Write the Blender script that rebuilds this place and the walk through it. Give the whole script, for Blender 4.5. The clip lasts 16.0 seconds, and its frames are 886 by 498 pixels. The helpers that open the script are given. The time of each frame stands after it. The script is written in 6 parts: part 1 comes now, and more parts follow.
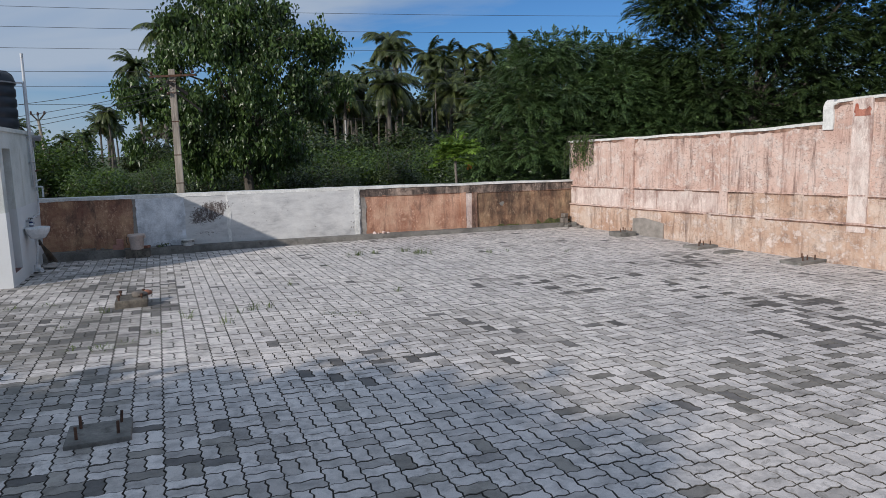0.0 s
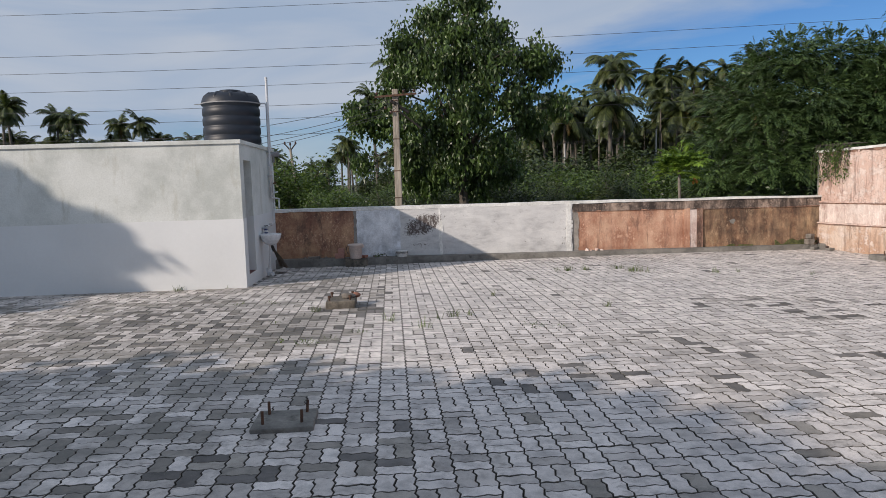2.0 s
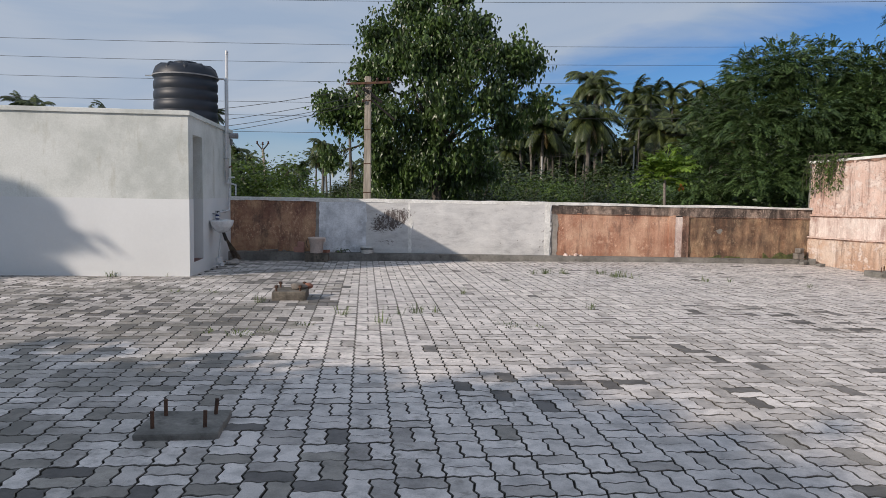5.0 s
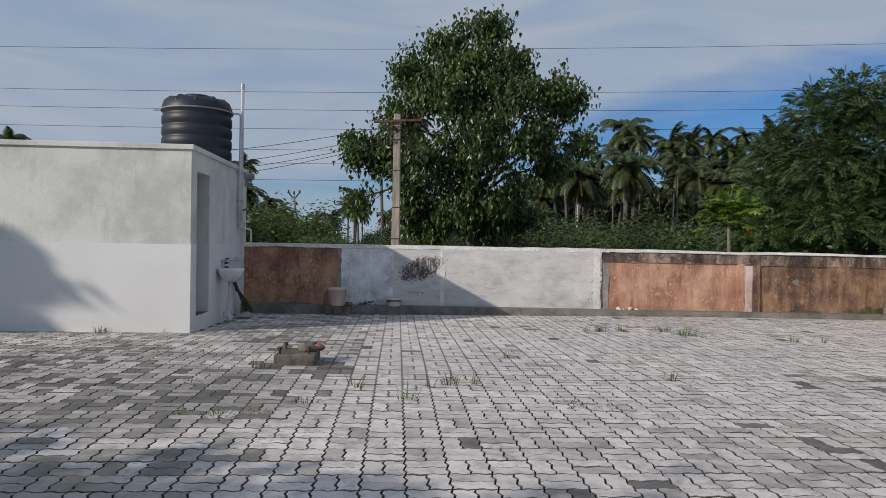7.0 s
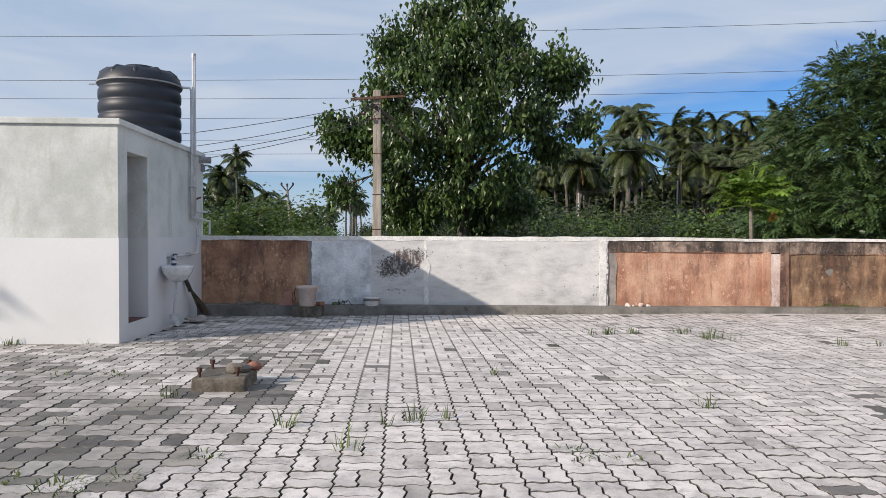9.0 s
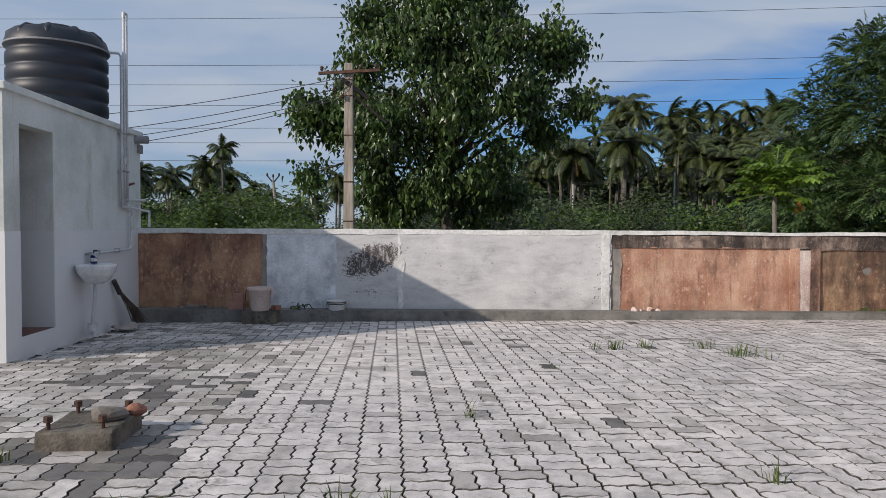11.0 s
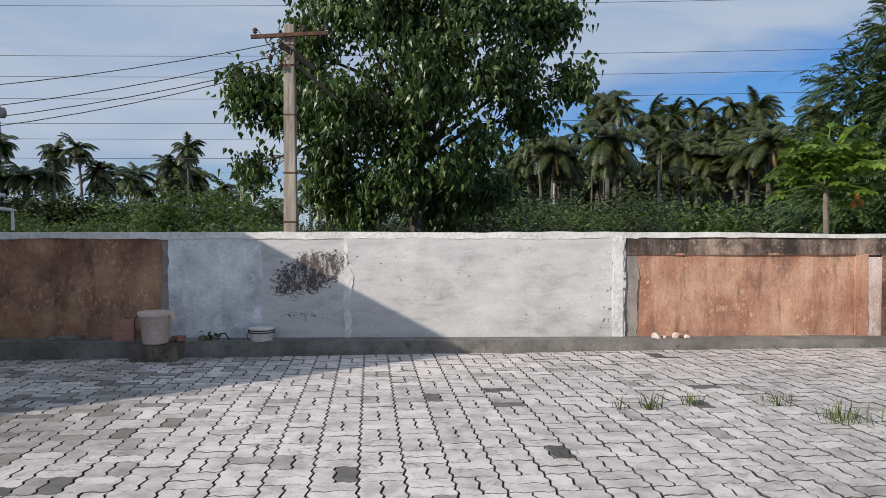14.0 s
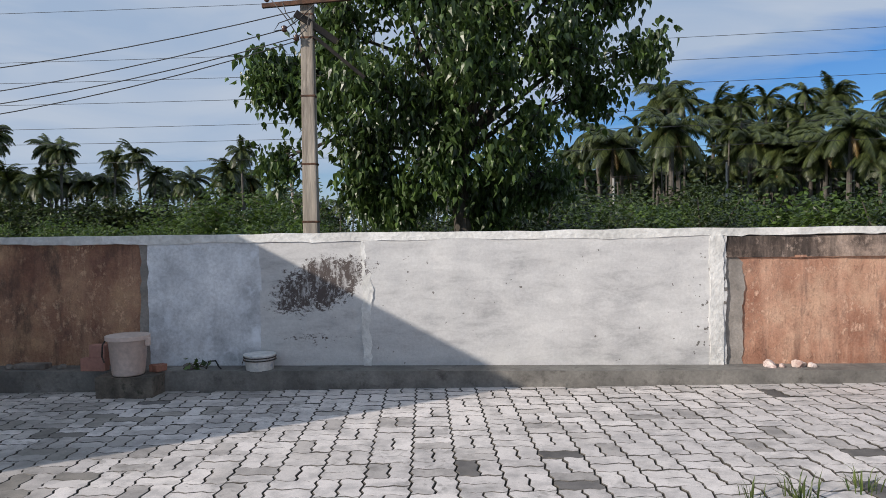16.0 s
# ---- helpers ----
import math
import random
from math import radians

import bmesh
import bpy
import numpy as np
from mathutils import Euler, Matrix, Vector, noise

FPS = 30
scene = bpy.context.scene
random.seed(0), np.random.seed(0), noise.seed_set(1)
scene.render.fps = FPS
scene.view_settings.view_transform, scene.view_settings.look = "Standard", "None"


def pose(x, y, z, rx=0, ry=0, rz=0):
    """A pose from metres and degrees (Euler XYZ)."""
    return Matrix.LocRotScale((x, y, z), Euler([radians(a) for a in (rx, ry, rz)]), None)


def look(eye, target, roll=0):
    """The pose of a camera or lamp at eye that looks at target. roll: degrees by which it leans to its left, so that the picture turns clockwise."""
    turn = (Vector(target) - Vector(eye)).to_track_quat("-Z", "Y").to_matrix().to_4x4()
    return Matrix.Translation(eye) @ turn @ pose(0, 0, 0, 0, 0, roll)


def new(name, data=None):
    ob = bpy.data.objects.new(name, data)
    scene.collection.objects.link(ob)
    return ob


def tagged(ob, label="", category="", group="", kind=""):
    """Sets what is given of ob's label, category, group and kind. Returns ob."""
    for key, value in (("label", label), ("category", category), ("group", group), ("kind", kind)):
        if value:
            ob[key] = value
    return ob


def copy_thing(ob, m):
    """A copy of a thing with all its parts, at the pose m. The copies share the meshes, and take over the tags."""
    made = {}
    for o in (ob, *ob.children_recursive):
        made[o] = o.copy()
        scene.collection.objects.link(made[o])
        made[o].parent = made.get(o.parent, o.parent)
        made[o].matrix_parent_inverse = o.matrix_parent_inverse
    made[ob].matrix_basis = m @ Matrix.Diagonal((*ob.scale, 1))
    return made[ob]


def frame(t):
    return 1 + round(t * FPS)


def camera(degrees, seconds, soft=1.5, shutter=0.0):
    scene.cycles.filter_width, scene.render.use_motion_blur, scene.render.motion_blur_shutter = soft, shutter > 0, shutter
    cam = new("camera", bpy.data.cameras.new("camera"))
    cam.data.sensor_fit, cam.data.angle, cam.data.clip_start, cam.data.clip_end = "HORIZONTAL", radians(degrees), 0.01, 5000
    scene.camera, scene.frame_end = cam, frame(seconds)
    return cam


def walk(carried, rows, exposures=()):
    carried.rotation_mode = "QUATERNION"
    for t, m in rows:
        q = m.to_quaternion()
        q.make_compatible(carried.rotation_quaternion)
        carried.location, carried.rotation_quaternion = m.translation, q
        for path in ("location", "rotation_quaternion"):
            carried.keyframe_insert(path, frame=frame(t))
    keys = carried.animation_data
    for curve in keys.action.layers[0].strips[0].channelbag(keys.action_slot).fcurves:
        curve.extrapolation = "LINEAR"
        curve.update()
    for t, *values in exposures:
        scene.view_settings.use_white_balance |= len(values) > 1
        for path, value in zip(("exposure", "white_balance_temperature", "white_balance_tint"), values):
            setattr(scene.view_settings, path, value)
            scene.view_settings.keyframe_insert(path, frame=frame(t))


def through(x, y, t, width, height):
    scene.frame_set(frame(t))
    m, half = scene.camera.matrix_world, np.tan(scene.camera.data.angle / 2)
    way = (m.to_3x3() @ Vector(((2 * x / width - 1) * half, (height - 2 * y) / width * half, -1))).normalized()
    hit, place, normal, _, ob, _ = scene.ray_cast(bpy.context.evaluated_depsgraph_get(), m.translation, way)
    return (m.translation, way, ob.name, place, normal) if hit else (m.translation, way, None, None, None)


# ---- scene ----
cam = camera(65.0, 16.0, soft=0.55)
PATH = [
    (0, (-0.481, 0.569, 1.873), (0.107, 2.458, 1.583), -1.3),
    (0.5, (-0.443, 0.716, 1.796), (-0.187, 2.657, 1.388), -3.3),
    (1, (-0.289, 0.698, 1.817), (-0.236, 2.662, 1.441), 0.1),
    (1.5, (-0.300, 0.821, 1.722), (-0.325, 2.815, 1.560), 4.6),
    (2, (-0.266, 1.048, 1.574), (-0.285, 3.038, 1.378), -1.7),
    (2.5, (-0.198, 1.158, 1.533), (-0.236, 3.147, 1.328), 2.3),
    (3, (-0.205, 1.339, 1.469), (-0.235, 3.327, 1.256), 2.2),
    (3.5, (-0.178, 1.430, 1.415), (-0.213, 3.418, 1.201), 2.0),
    (6, (-0.206, 2.718, 1.144), (-0.097, 4.713, 1.053), 0.5),
    (6.5, (-0.202, 3.092, 1.152), (-0.181, 5.091, 1.1), -0.3),
    (7, (-0.229, 3.446, 1.136), (-0.263, 5.446, 1.118), 1.0),
    (7.5, (-0.19, 3.807, 1.122), (-0.225, 5.806, 1.097), 0.9),
    (8, (-0.157, 4.17, 1.116), (-0.197, 6.17, 1.086), 0.5),
    (8.5, (-0.079, 4.531, 1.122), (-0.116, 6.53, 1.088), 0.2),
    (9, (0.0, 4.879, 1.108), (-0.037, 6.878, 1.067), 0.2),
    (11.5, (0.223, 6.688, 1.114), (0.214, 8.687, 1.048), 0.1),
    (12, (0.273, 7.044, 1.115), (0.28, 9.043, 1.046), -1.5),
    (12.5, (0.317, 7.411, 1.125), (0.333, 9.41, 1.05), -1.1),
    (13, (0.314, 7.768, 1.132), (0.348, 9.766, 1.046), -1.1),
    (13.5, (0.34, 8.121, 1.135), (0.377, 10.12, 1.077), 0.0),
    (14, (0.328, 8.491, 1.118), (0.373, 10.49, 1.059), 0.0),
    (14.5, (0.336, 8.858, 1.11), (0.381, 10.857, 1.054), 0.1),
    (15, (0.372, 9.23, 1.097), (0.421, 11.229, 1.051), -0.0),
    (15.5, (0.39, 9.579, 1.11), (0.442, 11.578, 1.064), 0.0),
    (16, (0.453, 9.933, 1.107), (0.338, 11.928, 1.048), -0.8),
]
EXPOSURES = [(0.0, -0.22, 6250, 11), (0.5, -0.08, 6250, 11), (1.0, 0.03, 6450, 12), (1.5, 0.0, 6800, 14), (3.5, 0.0, 6800, 13), (6.0, -0.12, 6750, 13), (6.5, -0.22, 6750, 13), (7.0, -0.25, 6650, 12), (7.5, -0.2, 6600, 12), (8.0, 0.15, 6650, 12),
             (9.0, 0.3, 6750, 13), (11.5, -0.1, 6600, 13), (12.5, 0.0, 6600, 13), (13.0, 0.08, 6600, 12), (16.0, 0.1, 6550, 12)]
walk(cam, [(t, look(eye, target, roll)) for t, eye, target, roll in PATH], EXPOSURES)

# ---- world, sun, exposure ----
SUN_TO = Vector((-1.5, -1.0, 0.83)).normalized()      # direction towards the sun
sun_el = math.asin(SUN_TO.z)
sun_az = math.atan2(SUN_TO.x, SUN_TO.y)
world = bpy.data.worlds.new("world")
scene.world = world
world.use_nodes = True
wn, wl = world.node_tree.nodes, world.node_tree.links
wn.clear()
w_out = wn.new("ShaderNodeOutputWorld")
w_bg = wn.new("ShaderNodeBackground")
w_bg.inputs["Strength"].default_value = 0.125
w_sky = wn.new("ShaderNodeTexSky")
w_sky.sky_type = "NISHITA"
w_sky.sun_disc = False
w_sky.sun_elevation = sun_el
w_sky.sun_rotation = sun_az
w_sky.air_density = 1.0
w_sky.dust_density = 0.1
w_sky.ozone_density = 2.0
# thin high cloud over the blue
w_tc = wn.new("ShaderNodeTexCoord")
w_map = wn.new("ShaderNodeMapping")
w_map.inputs["Scale"].default_value = (1.1, 1.5, 5.0)
w_map.inputs["Location"].default_value = (0.35, 0.1, 0.27)
w_n = wn.new("ShaderNodeTexNoise")
w_n.inputs["Scale"].default_value = 1.6
w_n.inputs["Detail"].default_value = 7.0
w_n.inputs["Roughness"].default_value = 0.55
w_n.inputs["Distortion"].default_value = 0.5
w_sep = wn.new("ShaderNodeSeparateXYZ")
w_hi = wn.new("ShaderNodeMath")
w_hi.operation = "MULTIPLY_ADD"
w_hi.inputs[1].default_value = 2.4
w_hi.inputs[2].default_value = -0.31
w_side = wn.new("ShaderNodeMath")
w_side.operation = "MULTIPLY_ADD"
w_side.inputs[1].default_value = -0.50
w_sum = wn.new("ShaderNodeMath")
w_sum.operation = "ADD"
w_r = wn.new("ShaderNodeValToRGB")
w_r.color_ramp.elements[0].position = 0.36
w_r.color_ramp.elements[1].position = 0.58
w_r.color_ramp.elements[1].color = (0.93, 0.93, 0.93, 1)
w_mix = wn.new("ShaderNodeMix")
w_mix.data_type = "RGBA"
w_blue = wn.new("ShaderNodeMix")
w_blue.data_type = "RGBA"
w_blue.blend_type = "MULTIPLY"
w_blue.inputs["Factor"].default_value = 1.0
w_blue.inputs["B"].default_value = (0.29, 0.50, 0.77, 1)
wl.new(w_tc.outputs["Generated"], w_map.inputs["Vector"])
wl.new(w_map.outputs["Vector"], w_n.inputs["Vector"])
wl.new(w_tc.outputs["Generated"], w_sep.inputs[0])
wl.new(w_sep.outputs["Z"], w_hi.inputs[0])
wl.new(w_sep.outputs["X"], w_side.inputs[0])
wl.new(w_hi.outputs[0], w_side.inputs[2])
wl.new(w_n.outputs["Fac"], w_sum.inputs[0])
wl.new(w_side.outputs[0], w_sum.inputs[1])
wl.new(w_sum.outputs[0], w_r.inputs["Fac"])
w_haze = wn.new("ShaderNodeMapRange")
w_haze.inputs["From Min"].default_value = 0.02
w_haze.inputs["From Max"].default_value = 0.13
w_haze.inputs["To Min"].default_value = 0.8
w_haze.inputs["To Max"].default_value = 0.0
w_max = wn.new("ShaderNodeMath")
w_max.operation = "MAXIMUM"
wl.new(w_sep.outputs["Z"], w_haze.inputs["Value"])
wl.new(w_r.outputs["Color"], w_max.inputs[0])
wl.new(w_haze.outputs["Result"], w_max.inputs[1])
wl.new(w_max.outputs[0], w_mix.inputs["Factor"])
wl.new(w_sky.outputs["Color"], w_blue.inputs["A"])
wl.new(w_blue.outputs["Result"], w_mix.inputs["A"])
w_n2 = wn.new("ShaderNodeTexNoise")
w_n2.inputs["Scale"].default_value = 2.6
w_n2.inputs["Detail"].default_value = 6.0
w_n2.inputs["Distortion"].default_value = 0.8
w_tone = wn.new("ShaderNodeValToRGB")
w_tone.color_ramp.elements[0].position = 0.36
w_tone.color_ramp.elements[0].color = (2.7, 3.55, 4.75, 1)
w_tone.color_ramp.elements[1].position = 0.64
w_tone.color_ramp.elements[1].color = (3.65, 4.25, 5.05, 1)
wl.new(w_map.outputs["Vector"], w_n2.inputs["Vector"])
wl.new(w_n2.outputs["Fac"], w_tone.inputs["Fac"])
wl.new(w_tone.outputs["Color"], w_mix.inputs["B"])
wl.new(w_mix.outputs["Result"], w_bg.inputs["Color"])
wl.new(w_bg.outputs["Background"], w_out.inputs["Surface"])

sun_data = bpy.data.lights.new("sun", "SUN")
sun_data.energy = 3.9
sun_data.angle = radians(0.6)
sun_data.color = (1.0, 0.915, 0.81)
sun = new("sun", sun_data)
sun.matrix_world = look((0, 0, 30), Vector((0, 0, 30)) - SUN_TO)

# ---- materials ----
def nodes_of(name):
    m = bpy.data.materials.new(name)
    m.use_nodes = True
    return m, m.node_tree.nodes, m.node_tree.links, m.node_tree.nodes["Principled BSDF"]


def ramp(n, stops):
    r = n.new("ShaderNodeValToRGB")
    e = r.color_ramp.elements
    e[0].position, e[0].color = stops[0][0], (*stops[0][1], 1)
    e[1].position, e[1].color = stops[-1][0], (*stops[-1][1], 1)
    for p, c in stops[1:-1]:
        q = e.new(p)
        q.color = (*c, 1)
    return r


def noise_node(n, l, scale, detail=4.0, rough=0.55, stretch=None, src="Position", distort=0.0):
    if src == "Position":
        out = n.new("ShaderNodeNewGeometry").outputs["Position"]
    else:
        out = n.new("ShaderNodeTexCoord").outputs[src]
    t = n.new("ShaderNodeTexNoise")
    t.inputs["Scale"].default_value = scale
    t.inputs["Detail"].default_value = detail
    t.inputs["Roughness"].default_value = rough
    t.inputs["Distortion"].default_value = distort
    if stretch:
        m = n.new("ShaderNodeMapping")
        m.inputs["Scale"].default_value = stretch
        l.new(out, m.inputs["Vector"])
        out = m.outputs["Vector"]
    l.new(out, t.inputs["Vector"])
    return t.outputs["Fac"]


def mix(n, l, a, b, fac, mode="MIX"):
    x = n.new("ShaderNodeMix")
    x.data_type = "RGBA"
    x.blend_type = mode
    for key, v in (("A", a), ("B", b), ("Factor", fac)):
        s = [i for i in x.inputs if i.name == key and (i.type == "RGBA" if key != "Factor" else i.type == "VALUE")][0]
        if isinstance(v, (int, float)):
            s.default_value = v
        elif isinstance(v, tuple):
            s.default_value = (*v, 1)
        else:
            l.new(v, s)
    return [o for o in x.outputs if o.type == "RGBA"][0]


def math_node(n, l, op, a, b=0.0, clamp=False):
    x = n.new("ShaderNodeMath")
    x.operation = op
    x.use_clamp = clamp
    for i, v in enumerate((a, b)):
        if isinstance(v, (int, float)):
            x.inputs[i].default_value = v
        else:
            l.new(v, x.inputs[i])
    return x.outputs[0]


def band(n, l, value, lo, hi):
    """0 below lo, 1 above hi."""
    x = n.new("ShaderNodeMapRange")
    x.inputs["From Min"].default_value = lo
    x.inputs["From Max"].default_value = hi
    l.new(value, x.inputs["Value"])
    return x.outputs["Result"]


def axes(n, l):
    s = n.new("ShaderNodeSeparateXYZ")
    l.new(n.new("ShaderNodeNewGeometry").outputs["Position"], s.inputs[0])
    return s.outputs


def bump(n, l, b, height, strength, dist=0.01):
    x = n.new("ShaderNodeBump")
    x.inputs["Strength"].default_value = strength
    x.inputs["Distance"].default_value = dist
    l.new(height, x.inputs["Height"])
    l.new(x.outputs["Normal"], b.inputs["Normal"])


def surface(name, lo, hi, big=1.2, fine=40.0, rough=0.85, relief=0.3, dist=0.004, metal=0.0, tint=None, stretch=None, src="Position", grain=0.17):
    """A mottled surface: large stains between lo and hi, fine grain over it, and a fine relief."""
    m, n, l, b = nodes_of(name)
    f1 = noise_node(n, l, big, 6, 0.6, stretch, src)
    f2 = noise_node(n, l, fine, 3, 0.6, stretch, src)
    c = ramp(n, [(0.36, lo), (0.64, hi)])
    l.new(f1, c.inputs["Fac"])
    g = ramp(n, [(0.25, (0.95 - grain,) * 3), (0.75, (0.95 + grain,) * 3)])
    l.new(f2, g.inputs["Fac"])
    col = mix(n, l, c.outputs["Color"], g.outputs["Color"], 1.0, "MULTIPLY")
    if tint:
        f3 = band(n, l, noise_node(n, l, big * 2.7, 5, 0.65, stretch, src), 0.55, 0.72)
        col = mix(n, l, col, tint, f3)
    l.new(col, b.inputs["Base Color"])
    b.inputs["Roughness"].default_value = rough
    b.inputs["Metallic"].default_value = metal
    if relief:
        bump(n, l, b, f2, relief, dist)
    return m


def leaf_material(name, a, c, through=0.35, rough=0.45):
    """Leaves that differ from one to the next, a little glossy, and let some light through."""
    m, n, l, b = nodes_of(name)
    geo = n.new("ShaderNodeNewGeometry")
    r = ramp(n, [(0.0, a), (0.75, c), (1.0, tuple(min(1.0, v * 1.5) for v in c))])
    l.new(geo.outputs["Random Per Island"], r.inputs["Fac"])
    big = noise_node(n, l, 1.1, 4, 0.65)
    g = ramp(n, [(0.34, (0.5, 0.52, 0.5)), (0.66, (1.3, 1.28, 1.15))])
    l.new(big, g.inputs["Fac"])
    col = mix(n, l, r.outputs["Color"], g.outputs["Color"], 1.0, "MULTIPLY")
    l.new(col, b.inputs["Base Color"])
    b.inputs["Roughness"].default_value = rough
    t = n.new("ShaderNodeBsdfTranslucent")
    lit = mix(n, l, col, (0.7, 1.0, 0.2), 0.1)
    l.new(lit, t.inputs["Color"])
    s = n.new("ShaderNodeMixShader")
    s.inputs["Fac"].default_value = through
    l.new(b.outputs["BSDF"], s.inputs[1])
    l.new(t.outputs["BSDF"], s.inputs[2])
    l.new(s.outputs["Shader"], n["Material Output"].inputs["Surface"])
    return m


def paver_material(name, base, spread, island):
    """Cast concrete: each piece its own grey, with worn light centre grain and pits."""
    m, n, l, b = nodes_of(name)
    src = n.new("ShaderNodeNewGeometry").outputs["Random Per Island"] if island else n.new("ShaderNodeObjectInfo").outputs["Random"]
    lo = tuple(v * (1 - spread) for v in base)
    hi = tuple(min(1.0, v * (1 + spread)) for v in base)
    r = ramp(n, [(0.0, lo), (0.5, base), (1.0, hi)])
    l.new(src, r.inputs["Fac"])
    blotch = ramp(n, [(0.36, (0.70, 0.70, 0.70)), (0.56, (1.06, 1.05, 1.04))])
    l.new(noise_node(n, l, 7.0, 5, 0.65), blotch.inputs["Fac"])
    area = ramp(n, [(0.3, (0.84, 0.84, 0.85)), (0.7, (1.08, 1.07, 1.05))])
    l.new(noise_node(n, l, 0.55, 4, 0.6), area.inputs["Fac"])
    smudge = band(n, l, noise_node(n, l, 15.0, 6, 0.7, distort=0.6), 0.52, 0.63)
    soiled = band(n, l, noise_node(n, l, 1.3, 5, 0.65), 0.44, 0.62)
    dirt = math_node(n, l, "MULTIPLY", math_node(n, l, "MULTIPLY", smudge, soiled), 0.62)
    fine = noise_node(n, l, 160.0, 3, 0.6)
    g = ramp(n, [(0.25, (0.82, 0.82, 0.82)), (0.75, (1.1, 1.1, 1.1))])
    l.new(fine, g.inputs["Fac"])
    col = mix(n, l, r.outputs["Color"], blotch.outputs["Color"], 1.0, "MULTIPLY")
    col = mix(n, l, col, area.outputs["Color"], 1.0, "MULTIPLY")
    col = mix(n, l, col, g.outputs["Color"], 1.0, "MULTIPLY")
    col = mix(n, l, col, (0.17, 0.155, 0.135), dirt)
    # broad damp stains over the block's side of the yard
    west = math_node(n, l, "SUBTRACT", 1.0, band(n, l, axes(n, l)[0], -2.3, -0.9))
    damp = band(n, l, noise_node(n, l, 1.0, 6, 0.65, (0.75, 1.5, 1.0), distort=0.4), 0.46, 0.60)
    col = mix(n, l, col, (0.15, 0.145, 0.13), math_node(n, l, "MULTIPLY", math_node(n, l, "MULTIPLY", damp, west), 0.62))
    pit = band(n, l, noise_node(n, l, 70.0, 2, 0.5), 0.70, 0.74)
    col = mix(n, l, col, (0.2, 0.19, 0.175), math_node(n, l, "MULTIPLY", pit, 0.7))
    l.new(col, b.inputs["Base Color"])
    b.inputs["Roughness"].default_value = 0.82
    bump(n, l, b, fine, 0.35, 0.002)
    return m


PAVE = {}
for tone, base, spread in (("light", (0.675, 0.635, 0.615), 0.12), ("grey", (0.50, 0.468, 0.448), 0.2), ("dark", (0.15, 0.142, 0.138), 0.35), ("soiled", (0.30, 0.28, 0.255), 0.35)):
    PAVE[tone] = (paver_material("paver_" + tone + "_joined", base, spread, True), paver_material("paver_" + tone, base, spread, False))
M_JOINT = surface("joint_soil", (0.035, 0.031, 0.026), (0.085, 0.075, 0.062), 3.0, 60, 0.95)
M_EDGE = surface("dirty_paver_edge", (0.08, 0.074, 0.066), (0.19, 0.178, 0.16), 9.0, 80, 0.95)
M_LEAF = leaf_material("broad_leaf", (0.018, 0.040, 0.011), (0.082, 0.135, 0.040), 0.25, 0.36)
M_FEATHER = leaf_material("feathery_leaf", (0.022, 0.050, 0.020), (0.085, 0.140, 0.052), 0.22)
M_DARKFEATHER = leaf_material("dark_feathery_leaf", (0.011, 0.026, 0.010), (0.052, 0.085, 0.030), 0.18)
M_PALM = leaf_material("palm_leaf", (0.018, 0.033, 0.012), (0.085, 0.106, 0.036), 0.18)
M_PAPAYA = leaf_material("papaya_leaf", (0.07, 0.14, 0.022), (0.16, 0.25, 0.04), 0.4)
M_SHRUB = leaf_material("shrub_leaf", (0.026, 0.054, 0.012), (0.088, 0.142, 0.030), 0.3)
M_DARKSHRUB = leaf_material("dark_shrub_leaf", (0.007, 0.016, 0.006), (0.055, 0.080, 0.026), 0.15)
M_GRASS = leaf_material("grass_blade", (0.035, 0.07, 0.016), (0.10, 0.135, 0.038), 0.3)
M_DRYFROND = leaf_material("dry_frond", (0.16, 0.10, 0.04), (0.30, 0.2, 0.08), 0.3)
M_PALEPOST = surface("pale_concrete", (0.36, 0.35, 0.33), (0.52, 0.51, 0.49), 2.0, 30, 0.9, 0.3)
M_BARK = surface("bark", (0.05, 0.042, 0.034), (0.11, 0.095, 0.078), 3.0, 35, 0.9, 0.6, 0.01, stretch=(1, 1, 0.3))
M_PALMBARK = surface("palm_bark", (0.075, 0.065, 0.055), (0.15, 0.135, 0.115), 2.0, 12, 0.9, 0.5, 0.01)
M_FIELD = surface("field_grass", (0.035, 0.055, 0.015), (0.085, 0.11, 0.035), 0.25, 9, 0.95, 0.4, 0.03, tint=(0.13, 0.11, 0.06))
M_WHITE_LOW = surface("fresh_white_paint", (0.695, 0.71, 0.715), (0.75, 0.765, 0.77), 0.8, 25, 0.6, 0.03, 0.002, grain=0.015)
M_CEMENT = surface("grey_cement", (0.13, 0.125, 0.115), (0.24, 0.23, 0.21), 3.5, 50, 0.92, 0.6, 0.005, tint=(0.085, 0.08, 0.072))
M_OLDCEMENT = surface("damp_old_cement", (0.075, 0.066, 0.055), (0.19, 0.165, 0.135), 7.0, 50, 0.92, 0.8, 0.008, tint=(0.05, 0.05, 0.035))
M_TANK = surface("black_tank_plastic", (0.009, 0.013, 0.022), (0.015, 0.021, 0.034), 2.0, 30, 0.5, 0.04, 0.003, grain=0.06)
M_PVC = surface("grey_white_pvc", (0.52, 0.53, 0.55), (0.66, 0.67, 0.68), 3.0, 40, 0.45, 0.05)
M_PVCGREY = surface("dull_grey_pvc", (0.2, 0.2, 0.21), (0.3, 0.3, 0.31), 3.0, 40, 0.6, 0.05)
